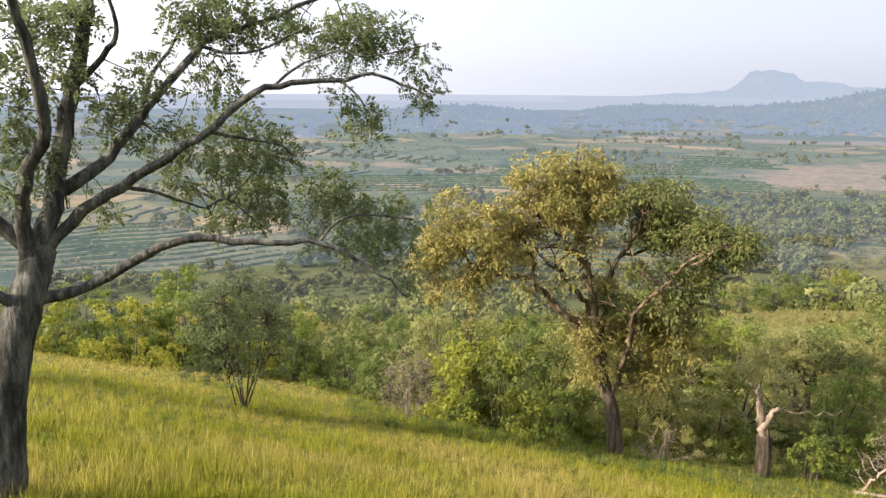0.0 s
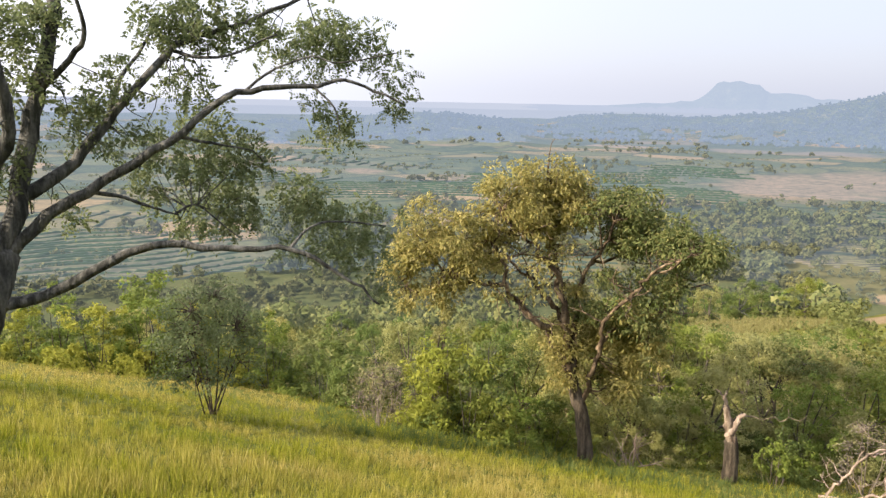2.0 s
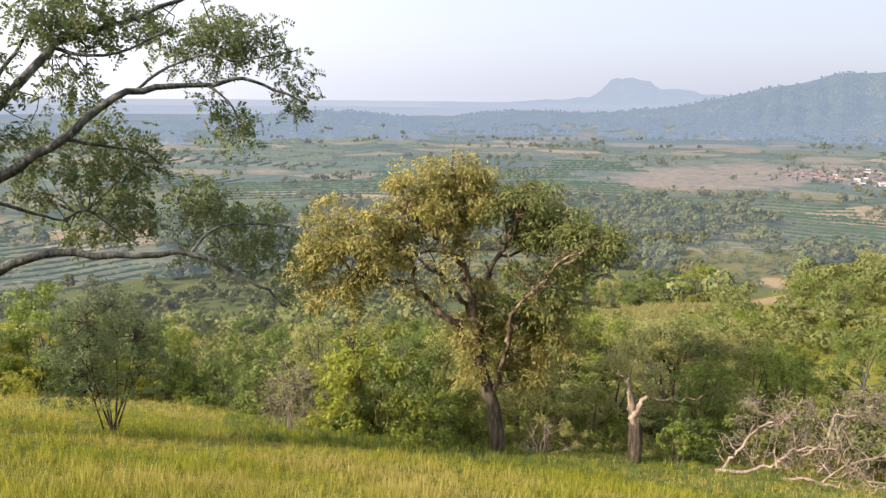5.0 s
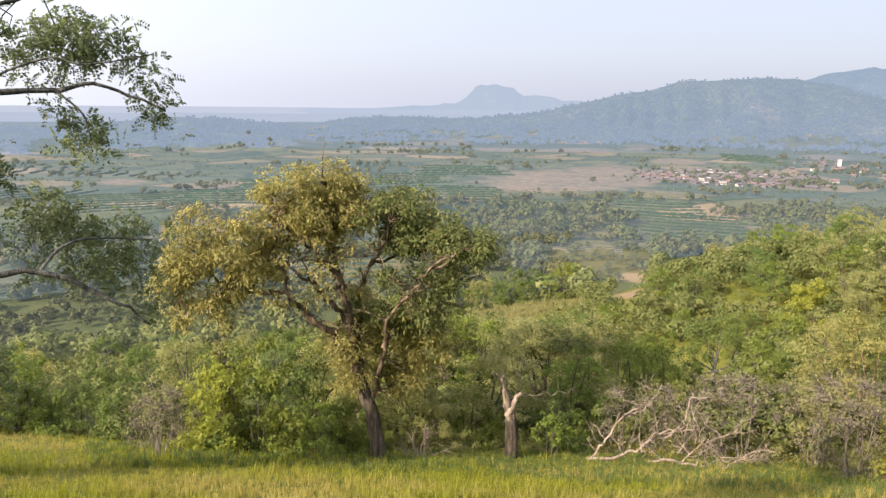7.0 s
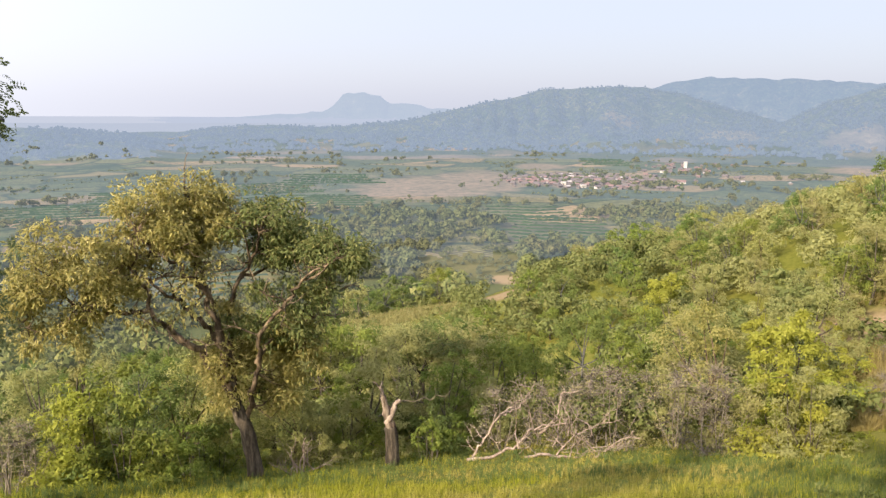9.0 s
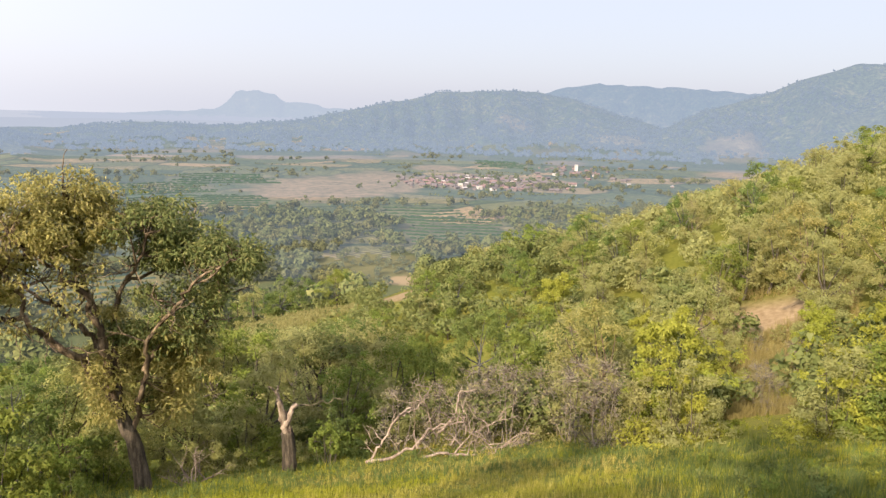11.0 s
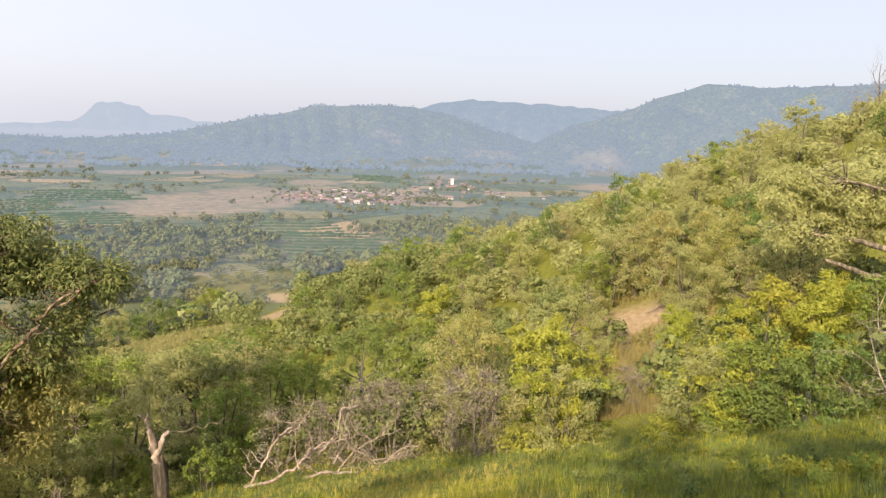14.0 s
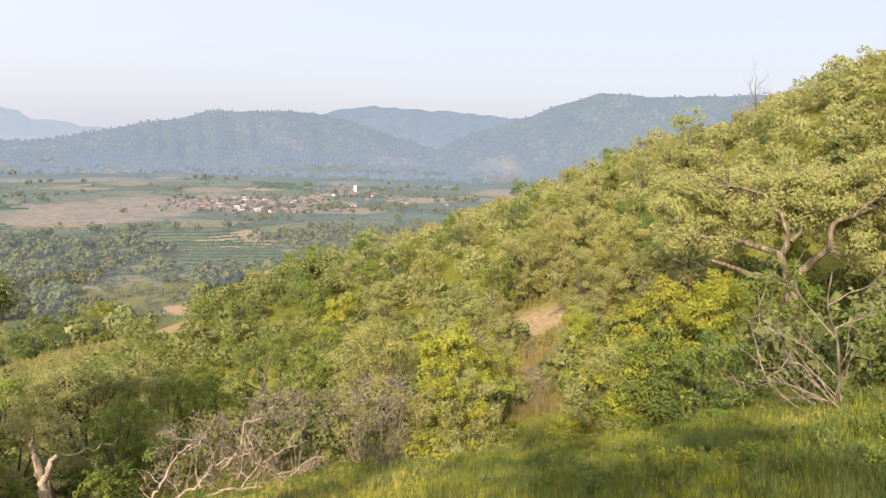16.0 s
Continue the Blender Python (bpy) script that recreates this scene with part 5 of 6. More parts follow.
def scatter(n, az0, az1, r0, r1, seed, keep, power=0.6):
    rng = np.random.default_rng(seed)
    az = np.radians(rng.uniform(az0, az1, n))
    r = r0 + (r1 - r0) * rng.random(n) ** power
    x, y = r * np.sin(az), r * np.cos(az)
    m = keep(x, y, r, np.degrees(az))
    return np.stack([x, y], -1)[m]


def at_many(az, r):
    return r * np.sin(np.radians(az)), r * np.cos(np.radians(az))


def lower_keep(x, y, r, az):
    edge = fbm(x / 30, y / 30, 71) + 0.15
    glade = (az > 31.5) & (az < 36.5) | (az > 19.5) & (az < 29) & (r < 100)
    return (bare_mask(x, y, BARE_NEAR) < 0.1) & ~glade & (edge > np.where(az < 8, 0.30, 0.42)) & ((az < 37) | (r > 190))


low_spots = scatter(1700, -45, 50, 88, 340, 41, lower_keep, 0.75)
low_near = np.hypot(low_spots[:, 0], low_spots[:, 1]) < 170
woods("lower_woods", low_spots[low_near], WOODS_NEAR, 5.5, 252, "mixed green woods on the lower slope", 51, 2.0)
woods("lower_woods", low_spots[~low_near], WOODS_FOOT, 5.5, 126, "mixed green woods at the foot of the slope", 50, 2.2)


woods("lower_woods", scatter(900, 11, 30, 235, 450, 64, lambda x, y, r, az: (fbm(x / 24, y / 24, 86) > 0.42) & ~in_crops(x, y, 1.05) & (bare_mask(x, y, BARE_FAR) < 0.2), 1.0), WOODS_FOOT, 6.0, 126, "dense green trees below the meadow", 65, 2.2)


def spur_keep(x, y, r, az):
    return (az > 38) & ~((az > 79.5) & (r > 60)) & (bare_mask(x, y, BARE_NEAR) < 0.1) & (fbm(x / 9, y / 9, 79) > 0.30)


woods("spur_woods", scatter(1000, 34, 99, 84, 210, 44, spur_keep, 0.8), WOODS_SPUR, 3.0, 336, "close olive-green wood over the top of the spur", 54, 1.35)


def under_keep(x, y, r, az):
    edge = 21.5 + 6 * step(-2, -12, az) - 3 * step(60, 80, az)
    return (r > edge) & ~((az > 79.5) & (r > 64)) & ~((az > 32.6) & (az < 35.6) & (r > 52)) & ~((az > 18.5) & (az < 30.5) & (r > 50) & (r < 96)) & ~((az > 61.4) & (az < 64.6) & (r < 39)) & (bare_mask(x, y, BARE_NEAR) < 0.05) & (fbm(x / 4, y / 4, 81) > np.where(r > 42, 0.16, 0.30))


woods("undergrowth", scatter(520, -40, 97, 18, 45, 45, under_keep, 1.0), WOODS_SLOPE, 1.7, 300, "low scrub and weeds under the hillside trees", 55, 1.6)
scrub_spots = scatter(3300, -40, 97, 42, 110, 46, under_keep, 0.9)
scrub_east = scrub_spots[:, 0] > scrub_spots[:, 1] * 1.2
scrub_near = np.hypot(scrub_spots[:, 0], scrub_spots[:, 1]) < 70
for near, fine in ((scrub_near, 252), (~scrub_near, 112)):
    woods("scrub", scrub_spots[scrub_east & near], WOODS_SPUR, 2.0, fine, "low olive scrub among the trees of the spur", 56, 1.3)
    woods("scrub", scrub_spots[~scrub_east & near], WOODS_SLOPE, 2.0, fine, "low green scrub among the trees below the grass", 57, 1.3)


def valley_keep(x, y, r, az):
    creek = np.abs(r - 520 - 70 * np.sin(az / 7)) < (75 + 70 * (az > 22)) * (az > 8) * (az < 54)
    creek |= (np.abs(r - 470 - 30 * np.sin(az / 4)) < 55) & (az < 6)
    hedge = np.abs(((r + 90 * np.sin(az / 9)) % 230) - 115) < 9
    clump = fbm(x / 70, y / 70, 73, 3) > 0.70
    rng = np.random.default_rng(9)
    few = rng.random(len(x)) < 0.012
    meadow = (az > 27.5) & (az < 35.5) & (r < 445)
    dots = few & (rng.random(len(x)) < 0.6)
    return dots | (creek & (fbm(x / 25, y / 25, 74) > 0.47) | hedge & (fbm(x / 60, y / 60, 75) > 0.5) | clump | few) & (bare_mask(x, y, BARE_FAR) < 0.4) & ~in_crops(x, y) & ~meadow


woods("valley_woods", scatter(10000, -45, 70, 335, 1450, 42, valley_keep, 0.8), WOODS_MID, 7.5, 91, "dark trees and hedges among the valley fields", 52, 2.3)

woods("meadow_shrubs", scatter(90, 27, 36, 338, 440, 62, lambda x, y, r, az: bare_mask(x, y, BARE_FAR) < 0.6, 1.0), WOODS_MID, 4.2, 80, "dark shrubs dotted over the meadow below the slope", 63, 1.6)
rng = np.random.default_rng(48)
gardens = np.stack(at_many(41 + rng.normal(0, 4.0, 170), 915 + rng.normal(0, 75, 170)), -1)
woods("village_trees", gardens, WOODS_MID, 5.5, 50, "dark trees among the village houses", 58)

# hedges along the edges of the fields
rng = np.random.default_rng(47)
lines = []
for r0 in np.geomspace(360, 1500, 30):
    a = np.radians(np.arange(-45, 62, 2.6 / r0 * 57.3))
    r = r0 * (1 + 0.05 * np.sin(a * 7 + r0) + 0.03 * np.sin(a * 19 + 2 * r0)) + rng.normal(0, 0.8, len(a))
    x, y = r * np.sin(a), r * np.cos(a)
    m = (fbm(x / 55, y / 55, 83, 2) > 0.56) & (rng.random(len(a)) < 0.75) & (bare_mask(x, y, BARE_FAR) < 0.5)
    lines.append(np.stack([x, y], -1)[m])
woods("hedge", np.concatenate(lines), WOODS_MID, 2.6, 12, "dark hedges between the valley fields", 57, 1.9)


def creek_keep(x, y, r, az):
    band = np.abs(r - 500 - 60 * np.sin(az / 7)) < 60 + 70 * step(14, 30, az)
    band = np.where(az < 7, (az > -13.5 + 2 * np.sin(r / 30)) & (r < 470), band)
    meadow = (az > 27.5) & (az < 35.5) & (r < 445)
    return band & ~meadow & ~in_crops(x, y, 1.05) & (fbm(x / 22, y / 22, 85) > 0.44) & (bare_mask(x, y, BARE_FAR) < 0.2)


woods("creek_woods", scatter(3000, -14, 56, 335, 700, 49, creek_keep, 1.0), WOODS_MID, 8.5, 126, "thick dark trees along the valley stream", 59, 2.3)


def hill_keep(x, y, r, az):
    ok = np.zeros(len(x), bool)
    for R, wf, wb, azs, els in list(RIDGES.values())[:3]:
        ok |= (r > R - wf * 1.4) & (r < R - 4) & (az > azs[0]) & (az < azs[-1])
    return ok & (hilly(x, y) | (r > 2150)) & (fbm(x / 90, y / 90, 77) > 0.38)


def foot_keep(x, y, r, az):
    return (fbm(x / 60, y / 60, 87) > 0.44) & (bare_mask(x, y, BARE_FAR) < 0.3)


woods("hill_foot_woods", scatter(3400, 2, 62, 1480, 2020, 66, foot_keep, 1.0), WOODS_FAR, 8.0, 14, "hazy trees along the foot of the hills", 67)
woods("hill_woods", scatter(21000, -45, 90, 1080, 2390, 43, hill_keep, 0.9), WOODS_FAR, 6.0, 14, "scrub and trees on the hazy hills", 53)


# ---- the big tree on the spur, and the dead wood ----
def spur_tree():
    rng = np.random.default_rng(15)
    ob = thing("tree", 25.72, 3.84, "wide-crowned old tree with thick forked grey limbs", "tree", sink=0.1)
    g = Geo()
    tube(g, [(0.0, -0.05, -0.5), (0.0, 0.0, 0.0), (-0.03, 0.20, 0.95), (-0.09, 0.53, 2.22)], 0.30, 0.22, 10, 14, 0.05, rng)
    part("trunk", g, BARK_TAN, ob)
    limbs = []
    for pts, a, b in (
        ([(-0.08, 0.50, 2.05), (-0.46, 1.41, 2.33), (-0.80, 2.06, 2.57), (-1.17, 2.69, 2.78)], 0.16, 0.06),
        ([(-0.09, 0.53, 2.10), (-0.14, 0.85, 3.02), (-0.12, 1.75, 3.29), (-0.17, 2.84, 3.37), (-0.38, 3.93, 3.47)], 0.16, 0.05),
        ([(-0.14, 0.84, 2.93), (0.09, 0.70, 3.66), (0.21, 1.15, 4.54), (0.28, 1.82, 5.05), (0.27, 2.74, 5.18)], 0.11, 0.04),
        ([(-0.08, 0.50, 2.10), (-0.20, -0.01, 2.86), (-0.32, -0.58, 3.48), (-0.42, -0.63, 4.19), (-0.45, -1.27, 4.68), (-0.59, -1.92, 5.33)], 0.17, 0.05),
        ([(0.05, 0.6, 3.5), (0.35, 0.36, 4.05), (0.47, 0.84, 5.29), (0.6, 0.9, 6.3)], 0.10, 0.03),
    ):
        g = Geo()
        limbs.append(tube(g, pts, a * 0.95, b * 0.8, 8, None, 0.07, rng, 0.8, 0.2))
        part("limb", g, BARK_TAN, ob)
    lobes = [(0.1, 4.0, 5.3, 1.7, 1.1), (0.6, 2.3, 5.7, 1.9, 1.0), (0.9, 0.5, 6.2, 1.9, 1.0), (0.1, -1.1, 6.0, 1.70, 1.20), (0.4, 0.9, 5.4, 1.7, 0.9), (0.3, 2.6, 4.9, 1.5, 0.8),
             (-0.6, 3.5, 3.9, 1.62, 0.75), (-0.1, 4.8, 5.4, 1.25, 1.0), (0.1, -0.8, 5.4, 1.60, 0.85), (-0.3, -1.9, 4.3, 1.38, 1.1), (0.9, 1.5, 4.3, 1.30, 0.6), (0.2, -2.1, 6.6, 1.9, 1.2)]
    lobes = [(a + (0.9 if c > 3.4 else 0.2), b, c * 0.85, w * 0.95, h * 0.85) for a, b, c, w, h in lobes]
    g = Geo()
    ends = crown(g, lobes, 700, 135, 0.098, rng, 0.28, 0.36, 0.4, 0.5, simple=True)
    part("crown", g, LEAF_SPUR, ob)
    g = Geo()
    twigs(g, limbs, ends[::3], rng, 0.012, 3)
    part("twig", g, BARK_TAN, ob)["kind"] = "stuff"
    return ob


def fallen_branches():
    rng = np.random.default_rng(19)
    x, y = 10.15, 16.2
    ob = thing("fallen_tree", x, y, "tangle of bleached fallen branches lying on the grass", "dead wood", sink=0.0, turn=-37.0)
    # local x runs along the slope, which falls gently towards its far end
    for pts, r0, r1 in (
        ([(0, 0, 0.02), (0.25, 0.1, 0.5), (0.75, 0.2, 1.3), (1.15, 0.3, 1.55)], 0.042, 0.022),
        ([(-0.1, 0, 0.04), (0.8, 0, 0.3), (1.4, 0.1, 0.75), (1.9, 0.2, 1.05), (2.6, 0.4, 1.1)], 0.05, 0.022),
        ([(1.5, 0, 0.22), (2.5, -0.1, 0.36), (3.4, 0, 0.25), (4.05, 0, 0.0)], 0.042, 0.02),
        ([(1.9, 0.2, 0.9), (2.3, 0.3, 1.3), (2.5, 0.5, 2.0)], 0.04, 0.02),
        ([(0.75, 0.2, 1.3), (1.3, 0.5, 1.5), (1.7, 0.7, 2.1)], 0.03, 0.012),
    ):
        g = Geo()
        line = tube(g, pts, r0, r1, 8, 16, 0.09, rng, 1.0, 0.9)
        bough = part("branch", g, BARK_PALE, ob)
        for k in range(4):
            g = Geo()
            branching(g, line[int(rng.integers(2, len(line)))], rng.standard_normal(3) * [1, 0.6, 0.6] + [0.2, 0, 0.5], rng.uniform(0.4, 0.8), r0 * 0.45, 1, rng, 0.6, 0.1)
            part("twig", g, BARK_PALE, bough)
    for i in range(16):
        g = Geo()
        s = (rng.uniform(1.3, 4.4), rng.uniform(-0.2, 0.9), rng.uniform(0.1, 0.7))
        branching(g, s, (rng.normal(0.1, 0.6), rng.normal(0, 0.4), rng.uniform(0.3, 1.1)), rng.uniform(0.7, 1.4), rng.uniform(0.016, 0.026), 2, rng, 0.6, 0.1)
        part("branch", g, BARK_PALE, ob)
    return ob


def bare_tree():
    rng = np.random.default_rng(23)
    ob = thing("bare_tree", 16.42, 1.66, "small leafless tree with pale splayed branches", "dead tree", sink=0.05)
    g = Geo()
    tube(g, [(0, 0, -0.3), (0, 0, 0), (0, 0.02, 0.62), (-0.01, 0.14, 1.43), (-0.04, 0.37, 2.10), (-0.04, 0.35, 2.8)], 0.055, 0.014, 8, 16, 0.05, rng)
    part("trunk", g, BARK_GREY, ob)
    for s, w, ln in (((-0.01, 0.14, 1.43), (-0.42, 0.85, 1.1), 1.4), ((-0.04, 0.37, 2.1), (0.16, -0.59, 0.75), 0.95), ((0, 0.02, 0.62), (-0.6, 1.3, 1.29), 1.9), ((0, 0, 0.05), (-0.62, 1.45, 0.9), 1.8),
                     ((0, 0.03, 0.26), (-0.37, 1.16, 1.4), 1.8), ((-0.02, 0.19, 1.65), (0.16, -0.61, 0.4), 0.8), ((0, 0, 0.1), (-0.3, 0.7, 1.0), 1.5)):
        g = Geo()
        branching(g, s, w, ln, 0.019, 2, rng, 0.45, 0.2)
        part("branch", g, BARK_TWIG, ob)
    for i in range(9):
        g = Geo()
        branching(g, (rng.normal(-0.1, 0.12), rng.normal(0.25, 0.25), 0.02), (rng.normal(-0.25, 0.4), rng.uniform(0.1, 1.3), rng.uniform(0.5, 1.2)), rng.uniform(0.9, 1.7), rng.uniform(0.012, 0.02), 2, rng, 0.55, 0.15)
        part("branch", g, BARK_TWIG, ob)
    return ob


spur_tree()
fallen_branches()
put(bare_tree(), 84.26, 16.5, 0, 1.0, 0.05)
for o in [o for o in scene.objects if o.name == "bare_tree"]:
    put(o, 77.2, 108, 70, 2.5, label="thin dead tree on the skyline of the spur")
put(FAR["deep"], 80.2, 108, 20, 0.6)
twig_heap = thing("dead_brush", 5.2, 16.9, "heap of pale dead twigs beside the trunk", "dead wood", sink=0.0)
rng = np.random.default_rng(29)
for i in range(7):
    g = Geo()
    branching(g, (rng.normal(0.3, 0.3), rng.normal(0, 0.2), 0.02), (rng.normal(0, 0.7), rng.normal(0, 0.3), rng.uniform(0.3, 0.9)), rng.uniform(0.5, 0.9), 0.022, 2, rng)
    part("branch", g, BARK_PALE, twig_heap)["kind"] = "stuff"

# ---- grass ----


def dryness(x, y):
    """How far the grass has turned to straw: bleached on the knoll and along the upper edge, least in the east, where
    lushness and painted shade both deepen the green.
    """
    r, az = np.hypot(x, y), np.degrees(np.arctan2(x, y))
    d = (fbm(x / 1.7, y / 1.7, 95, 3) - 0.5) * 2.2 + 0.3
    d = d + 0.55 * np.exp(-((az - 4) / 17) ** 2 - ((r - 9.5) / 2.4) ** 2) + 0.5 * step(16, 21, r) * step(-4, -13, az)
    d = d - 0.3 * np.exp(-((az + 22) / 13) ** 2 - ((r - 12) / 3.5) ** 2) - 0.7 * step(42, 64, az) + 0.9 * np.exp(-((az - 82) / 2.5) ** 2 - ((r - 15.2) / 1.0) ** 2)
    d = d - 0.4 * step(11.5, 14.0, r) * step(-9, -3, az) * step(27, 20, az) + 0.3 * step(28, 34, az) * step(62, 54, az)
    return np.maximum(d, -step(46, 60, az) - 0.5 * step(0, -12, az))


def grass_field(name, n, r0, r1, az0, az1, seed, tall, wide, label, material=GRASS, even=False):
    rng = np.random.default_rng(seed)
    blades = 13
    m = n // blades
    az = np.radians(rng.uniform(az0, az1, m))
    u = rng.random(m)
    r = np.sqrt(r0 ** 2 + (r1 ** 2 - r0 ** 2) * u) if even else r0 * (r1 / r0) ** u
    x, y = r * np.sin(az), r * np.cos(az)
    keep = (fbm(x / 0.6, y / 0.6, 91, 2) + rng.random(m) * 0.5 > 0.5) & (bare_mask(x, y, BARE_NEAR) < 0.3)
    x, y = x[keep], y[keep]
    tuft = np.clip(rng.lognormal(0, 0.35, len(x)), 0.4, 2.2) * (0.55 + 0.9 * fbm(x / 1.5, y / 1.5, 92))
    z = land_z(x, y)
    k = np.repeat(np.arange(len(x)), blades)
    n = len(k)
    a = rng.uniform(0, 6.283, n)
    out = np.abs(rng.normal(0, 1.0, n))
    d = np.stack([np.cos(a), np.sin(a)], -1) * out[:, None]
    dry = np.clip(dryness(x, y) + rng.normal(0, 0.12, len(x)), -1, 1)
    h = tall * tuft[k] * rng.uniform(0.5, 1.15, n) * np.exp(-0.12 * out)
    lean = d * 0.24 + rng.normal(0, 0.13, (n, 2)) + [0.06, 0.03]
    b = rng.uniform(0, 6.283, n)
    side = np.stack([np.cos(b), np.sin(b), np.zeros(n)], -1) * (wide * rng.uniform(0.6, 1.3, n))[:, None]
    base = np.stack([x[k] + d[:, 0] * 0.035, y[k] + d[:, 1] * 0.035, z[k] - 0.03], -1)
    tip = base + np.stack([lean[:, 0] * h, lean[:, 1] * h, h], -1)
    g = Geo()
    g.add(np.stack([base - side, base + side, tip], 1).reshape(-1, 3), tri=np.arange(3 * n).reshape(-1, 3))
    ob = new(name, g.mesh(name, material, True))
    ob.data.attributes.new("dry", "FLOAT", "POINT").data.foreach_set("value", np.repeat(dry[k], 3))
    return tagged(ob, label, "grass", kind="stuff")


grass_field("grass", 540000, 4.0, 26, -40, 95, 61, 0.145, 0.0056, "knee-high yellow-green grass covering the slope")
grass_field("grass", 120000, 0.1, 17, -180, 180, 62, 0.16, 0.007, "short yellow-green grass underfoot", even=True)

grass_field("tall_grass", 110000, 6.5, 19, 54, 95, 64, 0.125, 0.0105, "tall dark green grass and weeds", LEAF_WEED)
grass_field("tall_grass", 46000, 14.5, 20.5, -8, 58, 65, 0.16, 0.010, "fringe of tall green grass along the lower edge", LEAF_WEED)
grass_field("dry_weeds", 30000, 58, 108, 18, 31, 71, 0.34, 0.03, "dry meadow grass on the brow below the slope", MEADOW_GRASS)
grass_field("dry_weeds", 46000, 22.5, 41, 59, 68, 63, 0.42, 0.013, "knee-high brownish weeds in the gully", WEEDS)

def weed_plant(seed, tall, leaf, label):
    """A clump of broad-leaved stems."""
    rng = np.random.default_rng(seed)
    ob = new("weed")
    tagged(ob, label, "weed", "weeds in the tall grass")
    wood, g = Geo(), Geo()
    for i in range(7):
        a, out = i * 0.9 + rng.uniform(-0.3, 0.3), rng.uniform(0.05, 0.22)
        top = np.array([out * math.cos(a), out * math.sin(a), tall * rng.uniform(0.7, 1.1)])
        line = tube(wood, [(0, 0, -0.05), top * [0.4, 0.4, 0.5], top], 0.006, 0.003, 4, 8, 0.0, rng)
        p = np.repeat(line[2:], 5, 0) + rng.normal(0, 0.015, (5 * (len(line) - 2), 3))
        way = rng.standard_normal((len(p), 3)) + [0, 0, 0.35]
        leaf_blades(g, p, way, rng.uniform(0.06, 0.11, len(p)), 0.28, rng, 0.12, face=rng.standard_normal((len(p), 3)) * 0.4 + [0, 0, 1])
    part("stem", wood, leaf, ob)["kind"] = "stuff"
    part("leaves", g, leaf, ob)["kind"] = "stuff"
    return ob


rng = np.random.default_rng(67)
WEED_KINDS = [weed_plant(68, 0.42, LEAF_LIME, "yellow-green broad-leaved weed in the tall grass"), weed_plant(69, 0.5, LEAF_GREEN, "green broad-leaved weed in the tall grass"), weed_plant(70, 0.38, LEAF_WEED, "dark green low weed in the tall grass")]
for i in range(84):
    near_lime = i < 18
    az, r = (rng.normal(75, 2.6), rng.normal(10.6, 0.5)) if near_lime else (rng.uniform(58, 93), rng.uniform(8.0, 14.5))
    put(WEED_KINDS[0 if near_lime else int(rng.integers(1, 3))], az, r, rng.uniform(0, 360), rng.uniform(0.4, 0.75), 0.02)

# ---- crops in rows ----


def crop_rows(az, r, wide, deep, turn, seed):
    """Hedge-like rows of a terraced field."""
    rng = np.random.default_rng(seed)
    cx, cy = at(az, r)
    a = radians(-az + turn)
    ux, uy = math.cos(a), math.sin(a)
    g = Geo()
    rows = max(4, int(deep / (5.5 + r * 0.012)))
    for i in range(rows):
        v = (i / (rows - 1) - 0.5) * deep
        half = wide * 0.5 * rng.uniform(0.75, 1.0)
        n = max(8, int(half * 2 / 1.6))
        u = np.linspace(-half, half, n)
        bow = v + 0.06 * wide * np.sin(u / wide * 3.4 + seed) + 0.02 * wide * np.sin(u / wide * 11 + 2 * seed)
        tall = rng.uniform(0.5, 1.3, n) * (0.5 + r * 0.0012) * (rng.random(n) > 0.06)
        thick = (0.9 + r * 0.0012) * rng.uniform(0.7, 1.2, n)
        strips = []
        for off, up in ((-1.0, 0.0), (-0.45, 0.85), (0.4, 1.0), (1.0, 0.0)):
            w = bow + off * thick + rng.normal(0, 0.12, n)
            x, y = cx + ux * u - uy * w, cy + uy * u + ux * w
            strips.append(np.stack([x, y, land_z(x, y) + up * tall - 0.05], -1))
        q = np.arange(n - 1)
        quad = np.concatenate([np.stack([e * n + q, e * n + q + 1, (e + 1) * n + q + 1, (e + 1) * n + q], -1) for e in range(3)])
        g.add(np.concatenate(strips), quad=quad)
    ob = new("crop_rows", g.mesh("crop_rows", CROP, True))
    return tagged(ob, "green crops planted in rows on terraces", "crops", kind="stuff")


for k, (az, r, wide, deep, turn) in enumerate(CROPS):
    crop_rows(az, r, wide, deep, turn, 200 + k)

# ---- the village ----


def box(geo, x0, x1, y0, y1, z0, z1):
    v = [(x, y, z) for z in (z0, z1) for x, y in ((x0, y0), (x1, y0), (x1, y1), (x0, y1))]
    geo.add(v, quad=[(0, 3, 2, 1), (4, 5, 6, 7), (0, 1, 5, 4), (1, 2, 6, 5), (2, 3, 7, 6), (3, 0, 4, 7)])


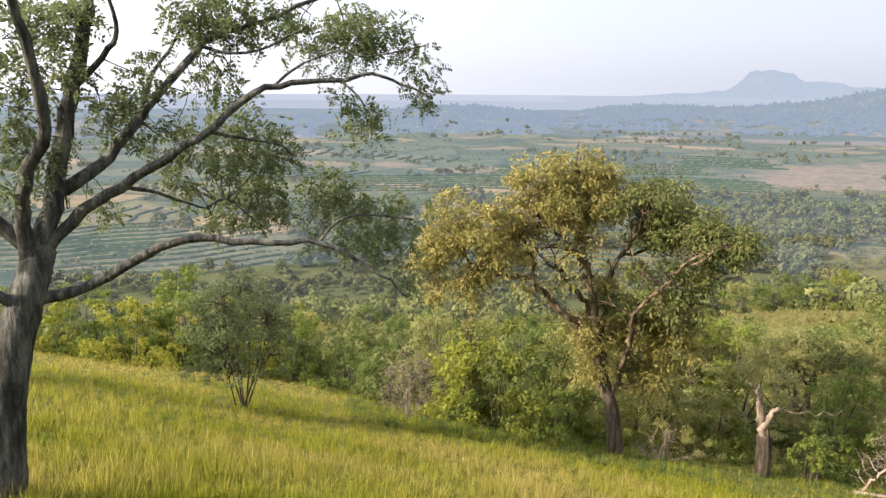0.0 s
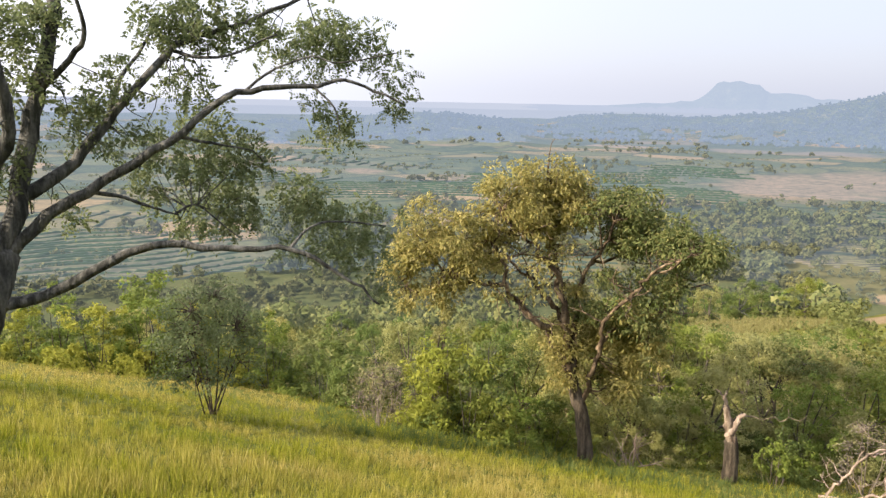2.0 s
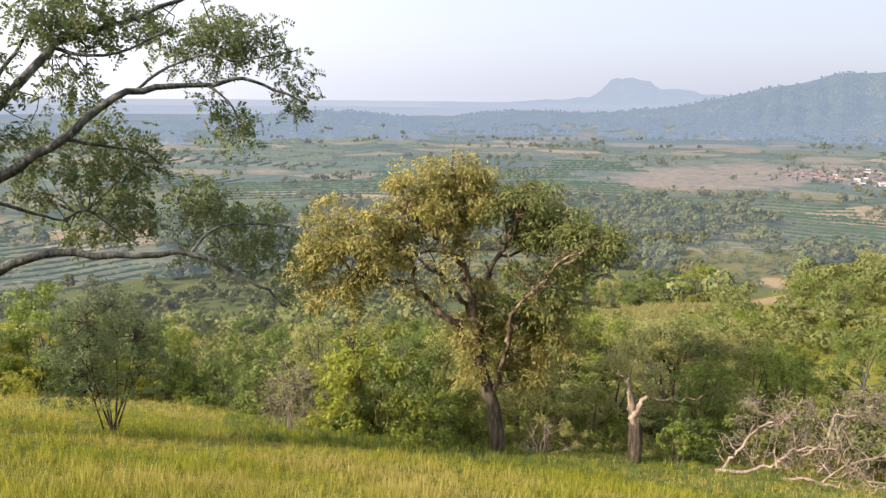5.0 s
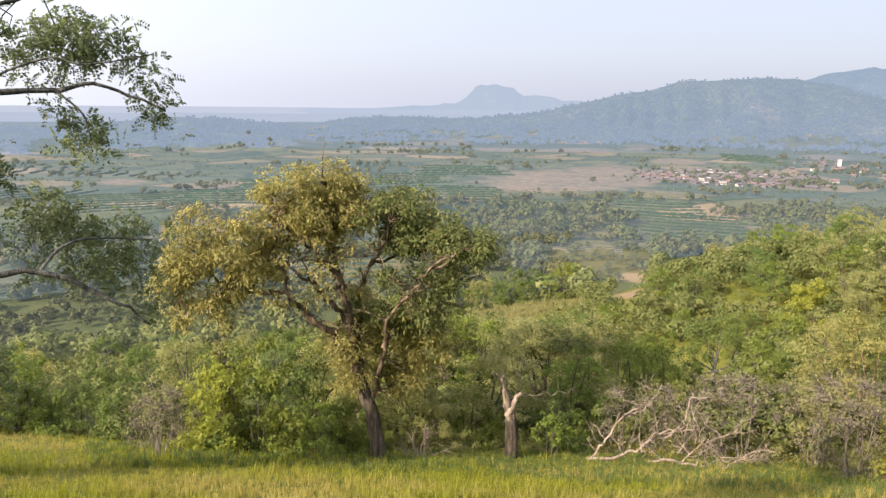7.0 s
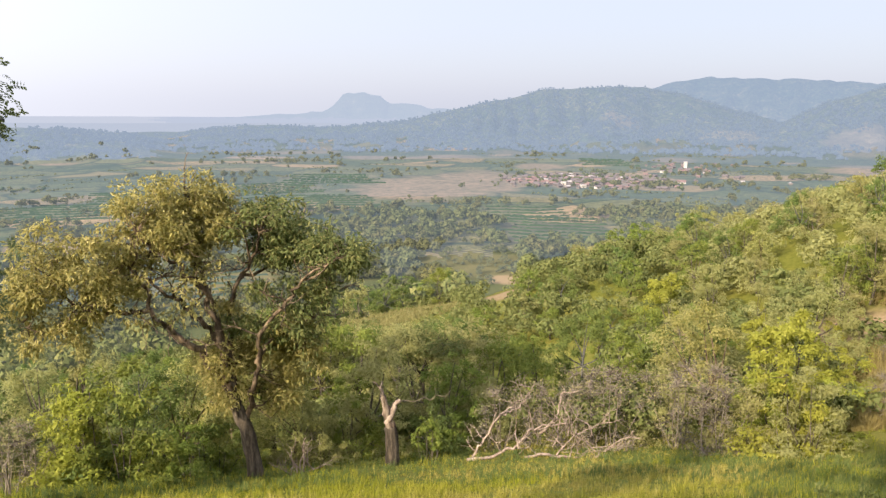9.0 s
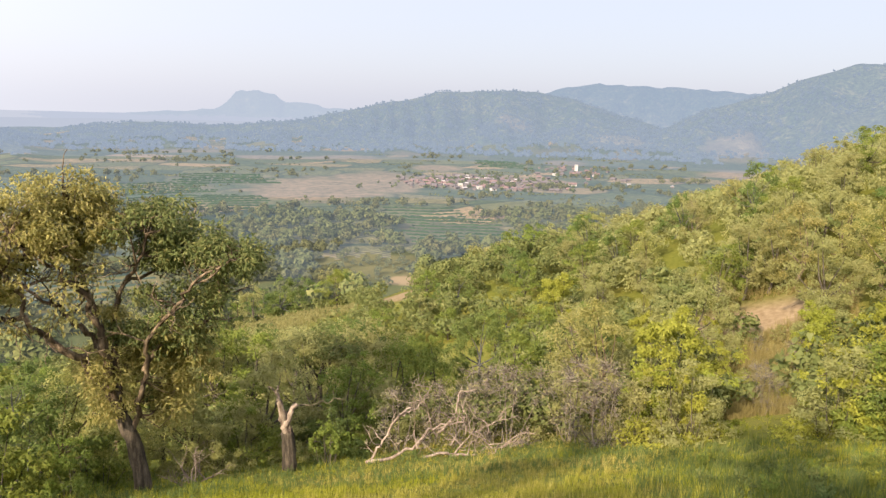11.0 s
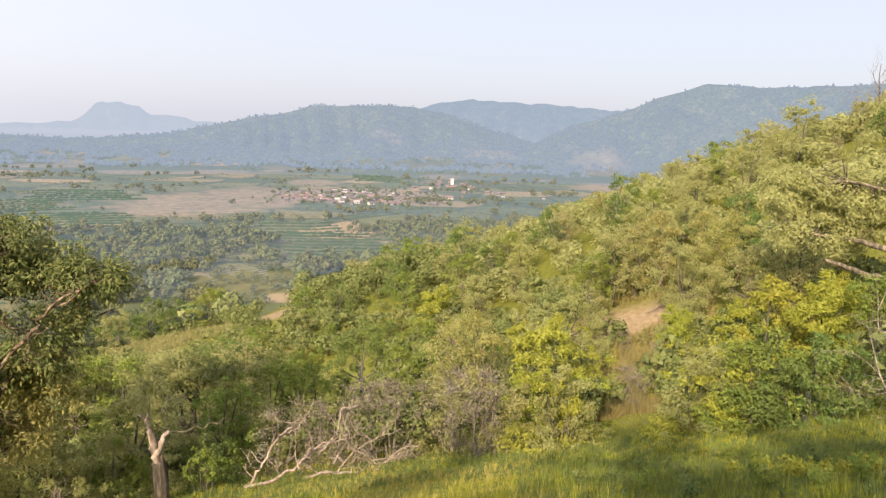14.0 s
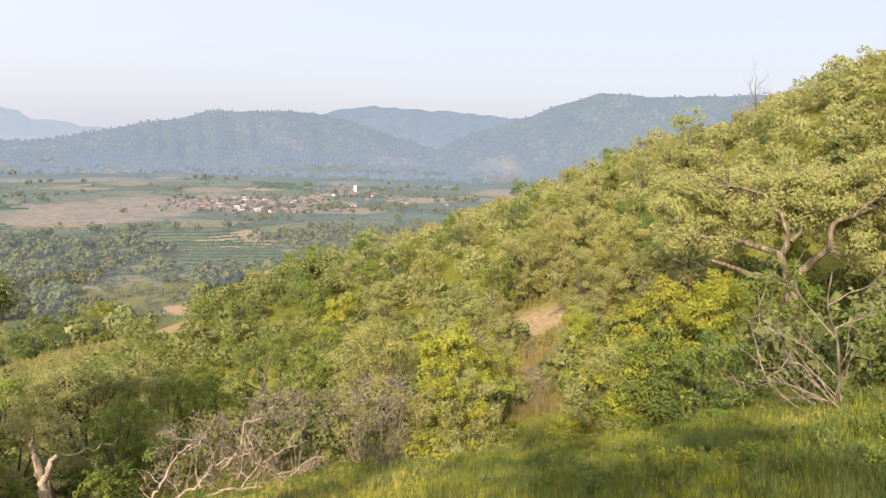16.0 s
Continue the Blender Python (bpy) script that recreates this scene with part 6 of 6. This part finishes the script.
def house(wide, deep, tall, pitch, wall, roof, label, flat=False):
    ob = new("house")
    tagged(ob, label, "house", "houses of the village")
    w, d = wide / 2, deep / 2
    g = Geo()
    box(g, -w, w, -d, d, -2.5, tall)
    part("wall", g, wall, ob, smooth=False)
    g = Geo()
    if flat:
        box(g, -w - 0.2, w + 0.2, -d - 0.2, d + 0.2, tall, tall + 0.3)
    else:
        for s in (-1, 1):
            e = [(-w - 0.5, s * (d + 0.7), tall - 0.25), (w + 0.5, s * (d + 0.7), tall - 0.25), (w + 0.5, 0, tall + pitch), (-w - 0.5, 0, tall + pitch)]
            g.add(e + [(x, y, z + 0.22) for x, y, z in e], quad=[(0, 1, 2, 3), (4, 7, 6, 5), (0, 4, 5, 1), (1, 5, 6, 2), (3, 2, 6, 7), (0, 3, 7, 4)])
        for s in (-1, 1):
            g.add([(s * w, -d, tall), (s * w, d, tall), (s * w, 0, tall + pitch)], tri=[(0, 1, 2)])
    part("roof", g, roof, ob, smooth=False)
    g = Geo()
    box(g, -0.6, 0.6, -d - 0.05, -d + 0.05, 0, 2.1)
    part("door", g, DARK_HOLE, ob, smooth=False)
    for px in (-w * 0.6, w * 0.6):
        g = Geo()
        box(g, px - 0.5, px + 0.5, -d - 0.05, -d + 0.05, 1.1, 2.2)
        part("window", g, DARK_HOLE, ob, smooth=False)
    return ob


HOUSES = [
    house(8.0, 5.0, 2.6, 1.7, MUD_WALL, BROWN_ROOF, "mud-walled house with an old tiled roof"),
    house(6.5, 4.5, 2.5, 1.5, MUD_WALL, TILE_ROOF, "mud-walled house with a red tiled roof"),
    house(7, 5, 2.8, 1.6, WHITE_WALL, BROWN_ROOF, "whitewashed house with an old tiled roof"),
    house(11, 5.5, 2.8, 1.8, WHITE_WALL, TILE_ROOF, "long whitewashed house with a red tiled roof"),
    house(7, 6, 3.6, 0.0, WHITE_WALL, SHEET_ROOF, "whitewashed house with a flat pale roof", True),
    house(6, 4.5, 2.4, 1.1, MUD_WALL, SHEET_ROOF, "small mud house with a pale sheet roof"),
]
rng = np.random.default_rng(37)
spots = []
tries = 0
while len(spots) < 262 and tries < 9000:
    tries += 1
    if len(spots) < 215:
        az, r = 40.6 + rng.normal(0, 2.7), 900 + rng.normal(0, 48)
    else:
        az, r = 48.5 + rng.normal(0, 2.4), 1130 + rng.normal(0, 70)
    if not (33.8 < az < 56 and 800 < r < 1300):
        continue
    x, y = at(az, r)
    if any((x - a) ** 2 + (y - b) ** 2 < 6.6 ** 2 for a, b in spots):
        continue
    spots.append((x, y))
    proto = HOUSES[int(rng.choice(len(HOUSES), p=(0.53, 0.33, 0.03, 0.01, 0.03, 0.07)))]
    if az < 37:
        proto = HOUSES[len(spots) % 2]
    m = pose(x, y, ground_at(x, y), 0, 0, -az + rng.normal(0, 25) + (90 if rng.random() < 0.3 else 0))
    if proto in USED:
        h = copy_thing(proto, m)
    else:
        USED.add(proto)
        h = proto
        h.matrix_world = m
    s = 0.78 * rng.uniform(0.85, 1.2)
    h.scale = (s, s, s)
x, y = at(47.8, 1185)
tower = tagged(new("water_tower"), "tall whitewashed tank tower beside the village", "tower")
tower.matrix_world = pose(x, y, ground_at(x, y), 0, 0, -40)
g = Geo()
box(g, -2.4, 2.4, -2.4, 2.4, -2, 9.5)
part("wall", g, WHITE_WALL, tower, smooth=False)
g = Geo()
box(g, -2.8, 2.8, -2.8, 2.8, 9.5, 10.2)
part("roof", g, SHEET_ROOF, tower, smooth=False)
